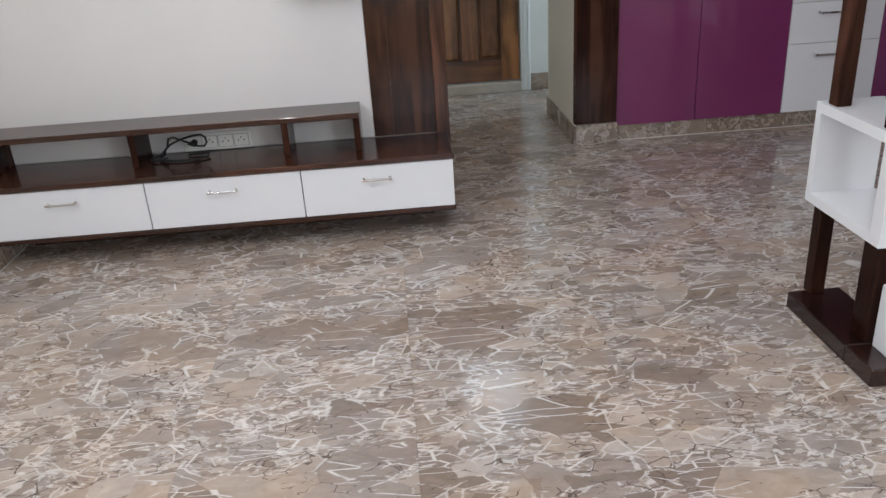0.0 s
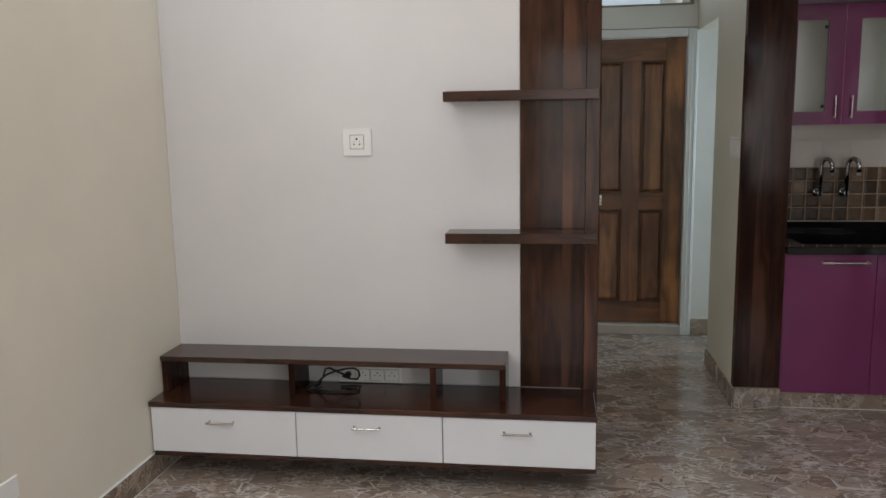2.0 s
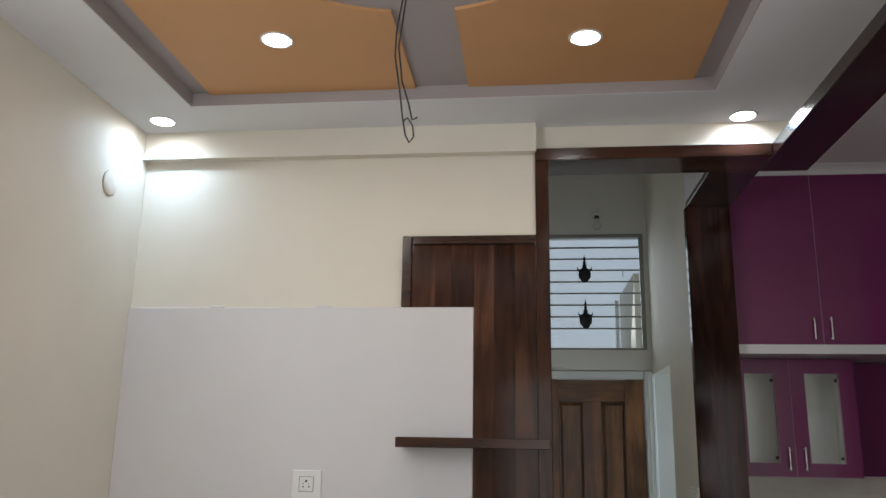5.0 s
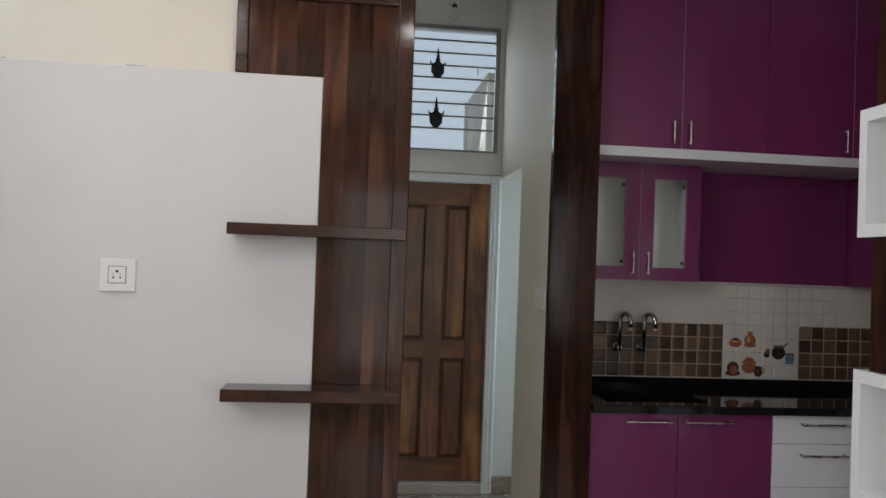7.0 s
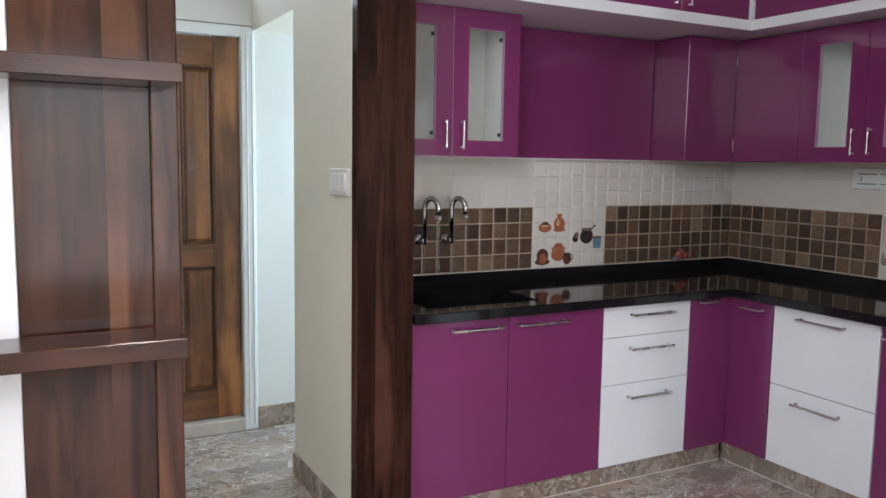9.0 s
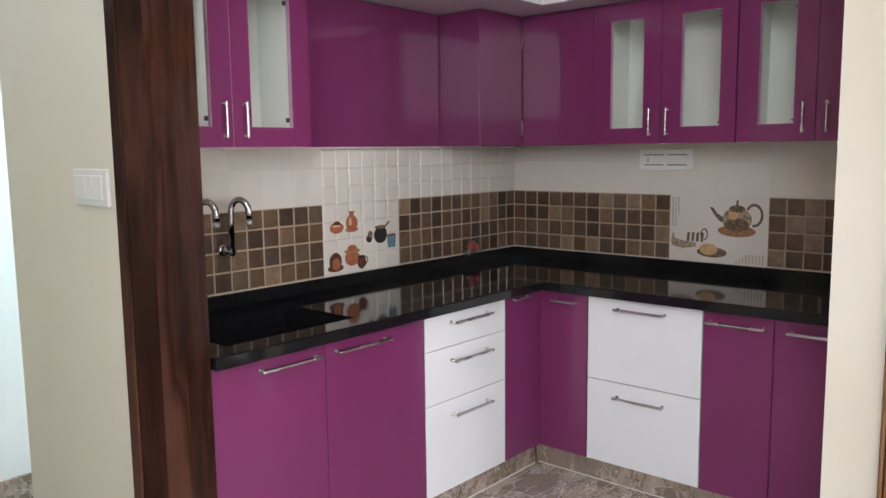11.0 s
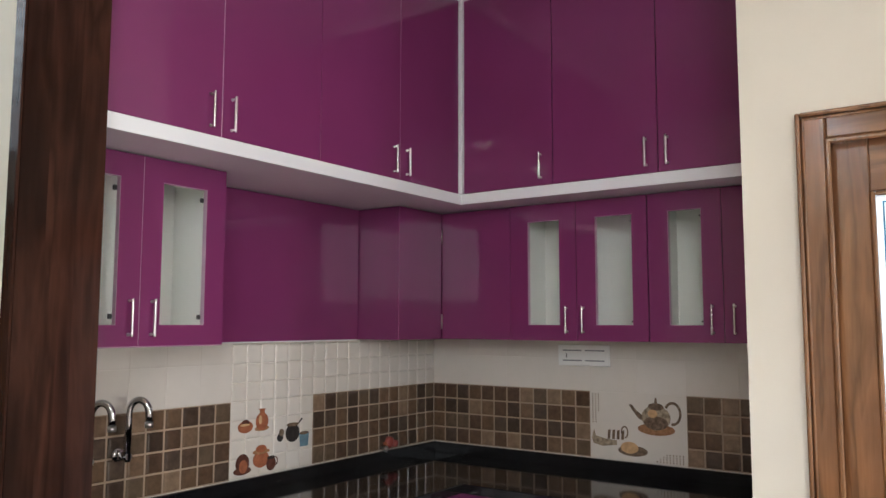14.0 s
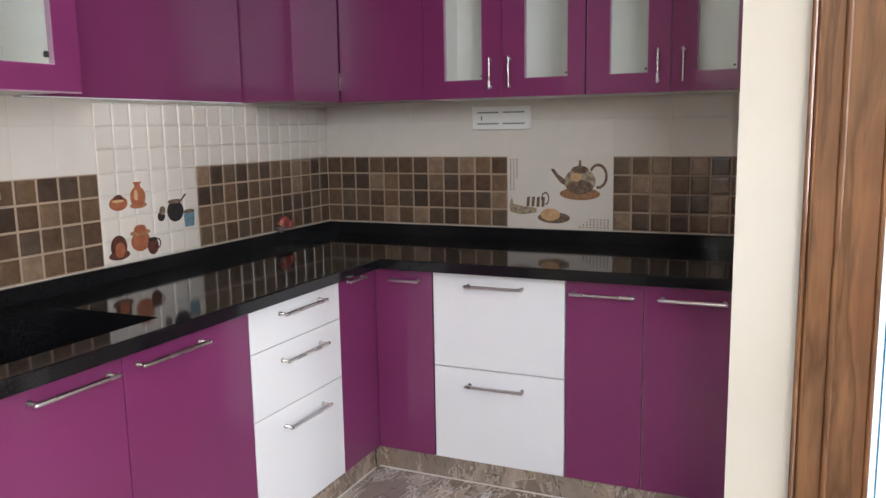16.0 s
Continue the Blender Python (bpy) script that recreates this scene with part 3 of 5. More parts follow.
setting("floor_joint", boxes((XL + 0.0125, XL + 0.0185, YB, YT - 0.013, 0.0004, 0.0025), bevel=0.0006), M_WGROUT, "pale cement joint along the skirting foot", "trim")
# white strip puts the light caught by the skirting's top edge into colour
setting("wall_joint", boxes((XL + 0.0004, XL + 0.0115, YB, YT - 0.013, 0.1055, 0.1085), bevel=0.001), M_WFRAME, "white strip standing for light caught on the skirting top", "trim")

# toe plinths under the kitchen units
setting("toe_plinth", boxes((1.317, 2.99, 4.392, 4.402, 0, 0.084), (3.012, 3.022, 3.046, 4.40, 0, 0.084), bevel=0.001), M_SKIRT, "brown marble plinth under the kitchen cabinets", "skirting")


setting("floor_joint", boxes((1.317, 2.985, 4.384, 4.391, 0.0005, 0.004), (3.003, 3.011, 3.046, 4.384, 0.0005, 0.004), bevel=0.001), M_WGROUT, "pale cement joint along the cabinet plinth", "trim")


# ---- things: living room ----
def television_unit():
    t = thing("television_unit", (-0.58, 3.44, 0), "wall-hung white drawer unit with dark walnut top under the television panel", "media unit")
    part("top", boxes((XL + 0.002, 0.352, 3.262, 3.588, 0.319, 0.342), bevel=0.0025), M_WALX, t, "dark walnut laminate top board")
    part("bottom", boxes((XL + 0.012, 0.352, 3.268, 3.588, 0.103, 0.12), bevel=0.002), M_WALX, t)
    part("carcass", boxes((XL + 0.014, 0.346, 3.292, 3.586, 0.121, 0.318)), M_WALX, t)
    part("plinth", boxes((XL + 0.05, 0.25, 3.52, 3.595, 0.0, 0.102)), M_WALX, t, "recessed dark plinth")
    xs = (XL + 0.006, -0.868, -0.257, 0.350)
    for a, b in zip(xs, xs[1:]):
        d = part("drawer", boxes((a + 0.002, b - 0.002, 3.270, 3.291, 0.122, 0.316), bevel=0.0015), M_WHITE, t, "white glossy drawer front")
        c = (a + b) / 2 - 0.005
        bow_handle(d, (c - 0.052, 3.27, 0.262), (c + 0.052, 3.27, 0.262), (0, -0.024, 0), 0.0045)
    s = part("riser_shelf", boxes((XL + 0.003, -0.01, 3.385, 3.588, 0.480, 0.503), bevel=0.002), M_WALX, t, "dark walnut raised shelf")
    for x in (XL + 0.006, -0.932, -0.325, -0.036):
        part("support", boxes((x, x + 0.026, 3.392, 3.588, 0.343, 0.479), bevel=0.0015), M_WALP, s)


television_unit()

tv = thing("white_wall_panel", (-0.73, 3.6, 0.345), "large glossy white laminate panel fixed to the wall", "wall panel")
part("panel", boxes((XL + 0.0006, 0.040, 3.59, 3.611, 0.343, 2.146), bevel=0.002), M_PANEL, tv)
for x in (-1.1, -0.62):
    part("clip", boxes((x - 0.035, x + 0.035, 3.592, 3.61, 2.146, 2.156), bevel=0.004), M_PANEL, tv)

wpn = thing("wooden_wall_panel", (0.02, 3.6, 0.345), "tall glossy dark walnut plank panel behind the white panel", "wall panel")
part("frame", boxes((-0.274, -0.232, 3.586, 3.611, 2.148, 2.462), (-0.232, 0.314, 3.586, 3.611, 2.424, 2.462), bevel=0.003), M_WALX, wpn, "raised dark frame strip")
for a, b, z0 in ((-0.231, -0.13, 2.148), (-0.129, -0.06, 2.148), (-0.059, 0.041, 2.148), (0.0415, 0.125, 0.343), (0.126, 0.215, 0.343), (0.216, 0.306, 0.343)):
    part("plank", boxes((a, b + 0.0009, 3.598, 3.611, z0, 2.423)), M_WAL, wpn)

jamb = thing("corridor_frame", (0.7, 3.69, 0), "dark walnut opening frame with jamb, beam and kitchen pillar", "door frame")
part("jamb", boxes((0.308, 0.366, 3.584, 3.79, 0, 2.798), bevel=0.003), M_WAL, jamb)
part("beam", boxes((0.308, 1.32, 3.582, 3.795, 2.799, 2.856), bevel=0.003), M_WALX, jamb)
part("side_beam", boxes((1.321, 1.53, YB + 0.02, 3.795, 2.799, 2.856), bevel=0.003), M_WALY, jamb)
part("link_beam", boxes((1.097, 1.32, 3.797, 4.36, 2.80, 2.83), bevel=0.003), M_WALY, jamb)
for a, b in ((1.0995, 1.168), (1.168, 1.244), (1.244, 1.317)):
    part("pillar_board", boxes((a, b, 4.352, 4.369, 0.115, 2.799)), M_WALP, jamb, "dark walnut cladding board on the pillar")
part("pillar_return", boxes((1.0925, 1.099, 4.353, 4.398, 0.115, 2.799), bevel=0.001), M_WALP, jamb, "narrow dark return round the pillar edge")


def wall_shelf(z0, z1):
    t = thing("wall_shelf", (0.05, 3.52, z0), "thick dark walnut floating shelf on the wall panels", "shelf", "floating wall shelves")
    part("board", boxes((-0.258, 0.354, 3.443, 3.583, z0, z1), bevel=0.002), M_WALX, t)
    part("rear_cleat", boxes((-0.24, 0.306, 3.5835, 3.5885, z0 + 0.004, z1 - 0.004)), M_WALX, t)


wall_shelf(0.992, 1.034)
wall_shelf(1.562, 1.602)


def socket_plate(x0, x1, z0, z1, y, label, group=""):
    t = thing("socket_plate", ((x0 + x1) / 2, y, z0), label, "electrical socket", group)
    part("plate", boxes((x0, x1, y - 0.009, y, z0, z1), bevel=0.003), M_SWITCH, t)
    return t


sp = socket_plate(-0.71, -0.585, 1.346, 1.462, 3.5895, "square white wall socket on the white panel")
part("module", boxes((-0.676, -0.619, 3.5765, 3.580, 1.378, 1.434), bevel=0.0015), M_SWITCH, sp)
part("module_gap", ring(-0.6785, -0.6165, 3.5788, 3.5803, 1.3755, 1.4365, 1, 0.0022), M_GAPSHADE, sp, "grey gap round the socket")
for dx, dz, r in ((0, 0.013, 0.005), (-0.012, -0.009, 0.0035), (0.012, -0.009, 0.0035), (-0.012, 0.003, 0.002), (0.012, 0.003, 0.002)):
    part("pin_hole", lathe([(r, -0.0006), (r, 0.0)], (-0.6475 + dx, 3.5764, 1.405 + dz), 1, 10), M_SLOT, sp)
sp = socket_plate(-0.765, -0.480, 0.345, 0.418, 3.5895, "long white multi-socket plate behind the raised shelf")
for k in range(4):
    part("module", boxes((-0.752 + k * 0.066, -0.692 + k * 0.066, 3.577, 3.5804, 0.357, 0.406), bevel=0.0015), M_SWITCH, sp)
    part("module_gap", ring(-0.7535 + k * 0.066, -0.6905 + k * 0.066, 3.5785, 3.5803, 0.3555, 0.4075, 1, 0.0015), M_GAPSHADE, sp)
    for dx in (-0.012, 0.0, 0.012):
        part("pin_hole", lathe([(0.003, -0.0006), (0.003, 0.0)], (-0.722 + k * 0.066 + dx, 3.5768, 0.384 + (0.008 if dx == 0 else -0.004)), 1, 8), M_SLOT, sp)
cb = thing("cable", (-0.72, 3.52, 0.343), "black coiled power cable lying on the unit top", "cable")
part("cord", tube([(-0.83, 3.50, 0.36), (-0.822, 3.50, 0.385), (-0.80, 3.505, 0.402), (-0.76, 3.51, 0.418), (-0.71, 3.51, 0.43), (-0.672, 3.505, 0.434), (-0.655, 3.50, 0.424), (-0.651, 3.50, 0.402),
                   (-0.662, 3.50, 0.386), (-0.69, 3.50, 0.388), (-0.727, 3.50, 0.398)], 0.0045, 8), M_CABLE, cb)
part("cord", tube([(-0.83, 3.50, 0.36), (-0.85, 3.49, 0.35), (-0.83, 3.455, 0.348), (-0.76, 3.44, 0.348), (-0.68, 3.445, 0.348), (-0.648, 3.47, 0.349), (-0.648, 3.50, 0.356), (-0.68, 3.52, 0.349), (-0.74, 3.52, 0.348)], 0.0045, 8), M_CABLE, cb)
part("tail", tube([(-0.72, 3.548, 0.384), (-0.75, 3.53, 0.405), (-0.79, 3.52, 0.428), (-0.806, 3.51, 0.425), (-0.815, 3.50, 0.39), (-0.845, 3.49, 0.362), (-0.885, 3.48, 0.349), (-0.87, 3.45, 0.348), (-0.81, 3.465, 0.357)], 0.0045, 8), M_CABLE, cb)
part("plug", tube([(-0.72, 3.5805, 0.384), (-0.72, 3.555, 0.384), (-0.72, 3.545, 0.382)], [0.014, 0.014, 0.007], 12), M_CABLE, cb)

jc = thing("junction_cover", (XL, 3.31, 2.64), "round white junction box cover on the cream wall", "junction box")
part("cover", lathe([(0.055, 0), (0.055, 0.004), (0.05, 0.007), (0.02, 0.008)], (XL, 3.31, 2.64), 0, 28), M_WALL, jc)
ls = thing("socket_plate", (XL, 2.35, 0.33), "white socket plate low on the cream wall", "electrical socket")
part("plate", boxes((XL, XL + 0.009, 2.24, 2.44, 0.325, 0.40), bevel=0.003), M_SWITCH, ls)


def downlight(x, y, z):
    t = thing("ceiling_downlight", (x, y, z), "round recessed downlight, switched on, with a thin white rim", "ceiling light", "ceiling downlights")
    part("rim", lathe([(0.056, 0.0), (0.062, -0.004), (0.058, -0.008), (0.05, -0.005), (0.05, 0.0)], (x, y, z), 2, 28), M_SWITCH, t)
    part("diffuser", lathe([(0.049, -0.0062), (0.049, -0.0072), (0.02, -0.0078)], (x, y, z), 2, 28), M_LAMP, t, "glowing round diffuser")
    return t


d0 = downlight(LAMPS[0][0], LAMPS[0][1], ZC - 0.0005)
for x, y, z in LAMPS[1:]:
    copy_thing(d0, Matrix.Translation((x, y, (ZC if z < 3 else RZ - 0.012) - 0.0005)))

hw = thing("hanging_wire", (-0.035, FANY, RZ), "thin looped electric wires hanging from the ceiling fan point", "wire")
part("wire", tube([(-0.045, FANY, RZ), (-0.03, FANY, 2.84), (-0.036, FANY, 2.72), (-0.052, FANY, 2.61), (-0.054, FANY, 2.54), (-0.04, FANY, 2.45), (-0.03, FANY, 2.37), (-0.022, FANY, 2.325),
                   (-0.012, FANY, 2.306), (-0.001, FANY, 2.32), (-0.004, FANY, 2.35), (-0.018, FANY, 2.372), (-0.03, FANY + 0.004, 2.362)], 0.0024, 6), M_IRON, hw)
part("wire", tube([(-0.03, FANY, RZ), (-0.02, FANY, 2.86), (-0.03, FANY, 2.7), (-0.046, FANY + 0.004, 2.57), (-0.034, FANY, 2.47), (-0.016, FANY, 2.41), (-0.006, FANY, 2.365), (0.008, FANY, 2.372)], 0.0024, 6), M_IRON, hw)


def room_divider():
    """Open white cubes on dark posts over a dark base."""
    t = thing("room_divider", (1.46, 2.24, 0), "slim divider of open white cubes on dark walnut posts", "room divider")
    x0, x1, y0, y1 = 1.375, 1.575, 2.0805, 2.472
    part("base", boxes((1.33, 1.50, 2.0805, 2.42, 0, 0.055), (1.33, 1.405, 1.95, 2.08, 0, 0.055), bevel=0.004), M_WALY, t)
    w = (0.045, 0.028, 0.03, 0.03)
    cubes = ((0.345, 0.652), (0.964, 1.273), (1.587, 1.892), (2.193, 2.50))
    for z0, z1 in cubes:
        bm = ring(x0, x1, y0, y1, z0, z1, 0, w)
        part("cube_shelf", bm, M_WHITE, t, "white laminate open cube")
    for z0, z1 in zip([0.0555] + [z + 0.0005 for _, z in cubes], [z - 0.0005 for z, _ in cubes] + [2.798]):
        part("post", boxes((1.385, 1.43, 2.385, 2.43, z0, z1), bevel=0.002), M_WALP, t)
        part("post", boxes((1.385, 1.465, 2.082, 2.158, z0, z1), bevel=0.002), M_WALP, t)
    part("end_block", boxes((1.4055, 1.56, 1.93, 2.0795, 0, 0.24), bevel=0.003), M_WHITE, t, "white block at the foot of the divider")


room_divider()


# ---- things: corridor ----
def panelled_door():
    t = tagged(thing("door_1", (0.69, YD, 0), "closed brown teak four-panel door in a white frame", "door", "", "structure"))
    y0, y1 = YD + 0.03, YD + 0.066
    za, zb, zc, zd = 0.075, 0.225, 0.868, 0.982
    ze, zf = 1.863, DZ
    xs = (DX0, 0.463, 0.636, 0.750, 0.911, DX1)
    leaf = part("leaf", boxes((xs[0] + 0.004, xs[1], y0, y1, za, zf), (xs[2], xs[3], y0, y1, zb, ze), (xs[4], xs[5] - 0.004, y0, y1, za, zf), bevel=0.002), M_TEAK, t)
    for a, b in ((za, zb), (zc, zd), (ze, zf)):
        part("rail", boxes((xs[1], xs[4], y0 + 0.0006, y1, a, b - (0.004 if b == zf else 0)), bevel=0.002), M_TEAKX, t)
    for a, b in ((xs[1], xs[2]), (xs[3], xs[4])):
        for c, d in ((zb, zc), (zd, ze)):
            bm = bmesh.new()
            yo, yi = y0 + 0.016, y0 + 0.004
            ins = 0.03
            o = [bm.verts.new(q) for q in ((a, yo, c), (b, yo, c), (b, yo, d), (a, yo, d))]
            i = [bm.verts.new(q) for q in ((a + ins, yi, c + ins), (b - ins, yi, c + ins), (b - ins, yi, d - ins), (a + ins, yi, d - ins))]
            k = [bm.verts.new(q) for q in ((a, y1, c), (b, y1, c), (b, y1, d), (a, y1, d))]
            bm.faces.new(i)
            bm.faces.new(k)
            for n in range(4):
                j = (n + 1) % 4
                bm.faces.new((o[n], o[j], i[j], i[n]))
                bm.faces.new((o[n], o[j], k[j], k[n]))
            pn = part("panel", bm, M_TEAK, leaf, "raised bevelled door panel")
            part("moulding", boxes((a, b, y0 - 0.004, y0 + 0.012, c, c + 0.012), (a, b, y0 - 0.004, y0 + 0.012, d - 0.012, d),
                                   (a, a + 0.012, y0 - 0.004, y0 + 0.012, c + 0.012, d - 0.012), (b - 0.012, b, y0 - 0.004, y0 + 0.012, c + 0.012, d - 0.012), bevel=0.003), M_TEAKD, leaf)
    fr = boxes((DX0 - 0.07, DX0, YD - 0.012, YD + 0.1, 0, DZ + 0.055), (DX1, DX1 + 0.068, YD - 0.012, YD + 0.1, 0, DZ + 0.055),
               (DX0, DX1, YD - 0.012, YD + 0.1, DZ, DZ + 0.055), bevel=0.004)
    part("door_frame", fr, M_WFRAME, t, "white painted door frame")
    part("door_bead", boxes((DX1 + 0.022, DX1 + 0.03, YD - 0.018, YD - 0.011, 0.03, DZ + 0.02), (DX1 + 0.05, DX1 + 0.056, YD - 0.018, YD - 0.011, 0.03, DZ + 0.05), bevel=0.002), M_WFRAME, t)
    part("threshold", boxes((DX0, DX1, YD - 0.03, YD + 0.1, 0, 0.07), bevel=0.005), M_STONE, t, "pale stone threshold")
    h = part("latch_plate", boxes((0.47, 0.50, y0 - 0.006, y0 - 0.001, 0.90, 0.97), bevel=0.002), M_BRASS, t)
    part("knob", lathe([(0.008, 0), (0.008, -0.03), (0.017, -0.036), (0.017, -0.044), (0.006, -0.048)], (0.484, y0 - 0.004, 0.937), 1, 16), M_BRASS, h)


panelled_door()


def barred_window():
    t = thing("window_1", (0.68, YD, 2.212), "high ventilator window with pale bars and black ornaments", "window", "", "structure")
    x0, x1, z0, z1 = DX0 - 0.075, 1.07, 2.212, 3.03
    part("window_frame", boxes((x0, x0 + 0.028, YD - 0.01, YD + 0.03, z0, z1), (x1 - 0.028, x1, YD - 0.01, YD + 0.03, z0, z1),
                               (x0 + 0.028, x1 - 0.028, YD - 0.01, YD + 0.03, z1 - 0.026, z1), (x0 + 0.028, x1 - 0.028, YD - 0.01, YD + 0.03, z0, z0 + 0.012), bevel=0.002), M_GRILL, t)
    for k in range(1, 9):
        z = 3.018 - 0.0823 * k
        part("bar", boxes((x0 + 0.028, x1 - 0.028, YD + 0.004, YD + 0.016, z - 0.006, z + 0.006), bevel=0.002), M_GRILL, t)
    for zc in (2.717, 2.395):
        prof = [(0.012, -0.035), (0.02, -0.03), (0.042, 0.0), (0.044, 0.035), (0.033, 0.06), (0.018, 0.07), (0.014, 0.082), (0.02, 0.09), (0.008, 0.098), (0.014, 0.112), (0.006, 0.12), (0.009, 0.132), (0.002, 0.165)]
        bm = lathe(prof, (0.662, YD - 0.002, zc), 2, 14, None, 0.3)
        for s in (-1, 1):
            tube([(0.662 + s * 0.03, YD - 0.002, zc + 0.05), (0.662 + s * 0.047, YD - 0.002, zc + 0.062), (0.662 + s * 0.05, YD - 0.002, zc + 0.08)], [0.009, 0.006, 0.002], 8, bm)
        part("ornament", bm, M_IRON, t, "black cast ornament")
    part("rim", boxes((x1 + 0.001, x1 + 0.012, YD - 0.006, YD - 0.001, z0, z1 + 0.01), (x0, x1, YD - 0.006, YD - 0.001, z1 + 0.001, z1 + 0.01), bevel=0.001), M_WFRAME, t, "white painted rim")
    part("stay", boxes((0.93, 0.936, YD + 0.05, YD + 0.056, 2.73, 2.79)), M_IRON, t)


barred_window()
setting("window_reveal", boxes((1.02, 1.069, YD + 0.165, 6.9, 2.2, 2.78), (0.2, 1.07, YD + 0.165, 6.9, 2.15, 2.2)), M_WALL, "cream outer ledge and wall beyond the barred window", "wall")
setting("window_mullion", boxes((0.93, 0.955, YD + 0.6, YD + 0.64, 2.2, 2.66)), M_WFRAME, "white post outside the barred window", "trim")
setting("backdrop", boxes((-0.6, 2.2, 7.0, 7.02, 1.6, 4.4)), M_SKYBACK, "pale bright daylight beyond the window", "backdrop")

bh = thing("bulb_holder", (0.752, YD, 3.165), "white angled bulb holder without shade on the wall", "lamp holder")
part("rose", lathe([(0.036, 0), (0.034, -0.012), (0.02, -0.022)], (0.752, YD, 3.185), 1, 20), M_SWITCH, bh)
part("socket", tube([(0.752, YD - 0.018, 3.185), (0.752, YD - 0.04, 3.168), (0.752, YD - 0.055, 3.145)], [0.018, 0.021, 0.019], 16), M_SWITCH, bh)
part("bulb", lathe([(0.011, 0.034), (0.013, 0.02), (0.024, 0.0), (0.029, -0.018), (0.027, -0.034), (0.017, -0.046), (0.004, -0.05)], (0.752, YD - 0.064, 3.1), 2, 20), M_GLASS, bh, "clear glass bulb, unlit")
part("contact", tube([(0.752, YD - 0.0545, 3.146), (0.752, YD - 0.062, 3.134)], 0.0165, 16), M_SLOT, bh, "dark socket mouth")

cs = thing("switch_plate", (1.1, 4.53, 1.281), "white three-switch plate on the corridor wall", "light switch")
part("plate", boxes((1.089, 1.1, 4.432, 4.625, 1.281, 1.381), bevel=0.003), M_SWITCH, cs)
for k in range(3):
    part("rocker", boxes((1.0835, 1.0885, 4.454 + k * 0.05, 4.500 + k * 0.05, 1.298, 1.364), bevel=0.002), M_SWITCH, cs)


# ---- things: kitchen ----
ZU0, ZU1, ZG = 0.086, 0.810, 0.846     # unit bottom, unit top, worktop
YF, XF = 4.376, 3.0                    # cabinet fronts


def front_y(parent, name, x0, x1, z0, z1, mat, y=YF, label=""):
    return part(name, boxes((x0 + 0.0015, x1 - 0.0015, y, y + 0.019, z0 + 0.0012, z1 - 0.0012), bevel=0.0009), mat, parent, label)


def front_x(parent, name, y0, y1, z0, z1, mat, x=XF, label=""):
    return part(name, boxes((x, x + 0.019, y0 + 0.002, y1 - 0.002, z0 + 0.0021, z1 - 0.0021), bevel=0.0009), mat, parent, label)


def hbar_y(door, x0, x1, z, y=YF):
    bow_handle(door, (x0, y, z), (x1, y, z), (0, -0.03, 0), 0.006)


def hbar_x(door, y0, y1, z, x=XF):
    bow_handle(door, (x, y0, z), (x, y1, z), (-0.03, 0, 0), 0.006)


t = thing("sink_cabinet", (1.78, 4.66, 0), "glossy purple two-door base cabinet under the sink", "kitchen cabinet")
part("body", boxes((1.319, 2.236, YF + 0.02, 4.95, ZU0, 0.60), (1.319, 1.34, YF + 0.02, 4.95, 0.60, ZU1), (2.216, 2.236, YF + 0.02, 4.95, 0.60, ZU1)), M_INNER, t)
part("foot", boxes((1.36, 1.42, 4.46, 4.52, 0, ZU0)), M_SLOT, t)
part("foot", boxes((2.12, 2.18, 4.46, 4.52, 0, ZU0)), M_SLOT, t)
for a, b, h0, h1 in ((1.319, 1.757, 1.50, 1.712), (1.757, 2.238, 1.802, 2.028)):
    hbar_y(front_y(t, "door", a, b, ZU0, ZU1, M_PURPLE), h0, h1, 0.765)

t = thing("drawer_cabinet", (2.49, 4.66, 0), "white three-drawer base cabinet between purple cabinets", "kitchen cabinet")
# body coloured grey so the gaps between the white drawers read as shaded
part("body", boxes((2.240, 2.738, YF + 0.02, 4.95, ZU0, ZU1)), M_GAPSHADE, t)
part("foot", boxes((2.28, 2.34, 4.46, 4.52, 0, ZU0)), M_SLOT, t)
part("foot", boxes((2.62, 2.68, 4.46, 4.52, 0, ZU0)), M_SLOT, t)
for a, b, h in ((ZU0, 0.452, 0.392), (0.452, 0.664, 0.609), (0.664, ZU1, 0.76)):
    hbar_y(front_y(t, "drawer", 2.239, 2.741, a, b, M_WHITE, YF, "white glossy drawer front"), 2.39, 2.612, h)

t = thing("corner_cabinet", (3.25, 4.66, 0), "glossy purple corner base cabinet with a small handle", "kitchen cabinet")
part("body", boxes((2.744, 3.597, YF + 0.02, 4.95, ZU0, ZU1), (XF + 0.02, 3.597, 4.136, YF + 0.0195, ZU0, ZU1)), M_INNER, t)
part("foot", boxes((3.1, 3.16, 4.46, 4.52, 0, ZU0)), M_SLOT, t)
front_y(t, "filler", 2.741, XF + 0.018, ZU0, ZU1, M_PURPLE)
hbar_x(front_x(t, "door", 4.134, YF - 0.001, ZU0, ZU1, M_PURPLE), 4.19, 4.292, 0.765)
bow_handle(t, (2.80, YF, 0.785), (2.90, YF, 0.785), (0, -0.018, 0), 0.005)

t = thing("pan_drawer_cabinet", (3.3, 3.88, 0), "white two-drawer base cabinet with deep drawers", "kitchen cabinet")
# grey body again puts shade into the gap between the drawers
part("body", boxes((XF + 0.02, 3.597, 3.631, 4.132, ZU0, ZU1)), M_GAPSHADE, t)
part("foot", boxes((3.08, 3.14, 3.68, 3.74, 0, ZU0)), M_SLOT, t)
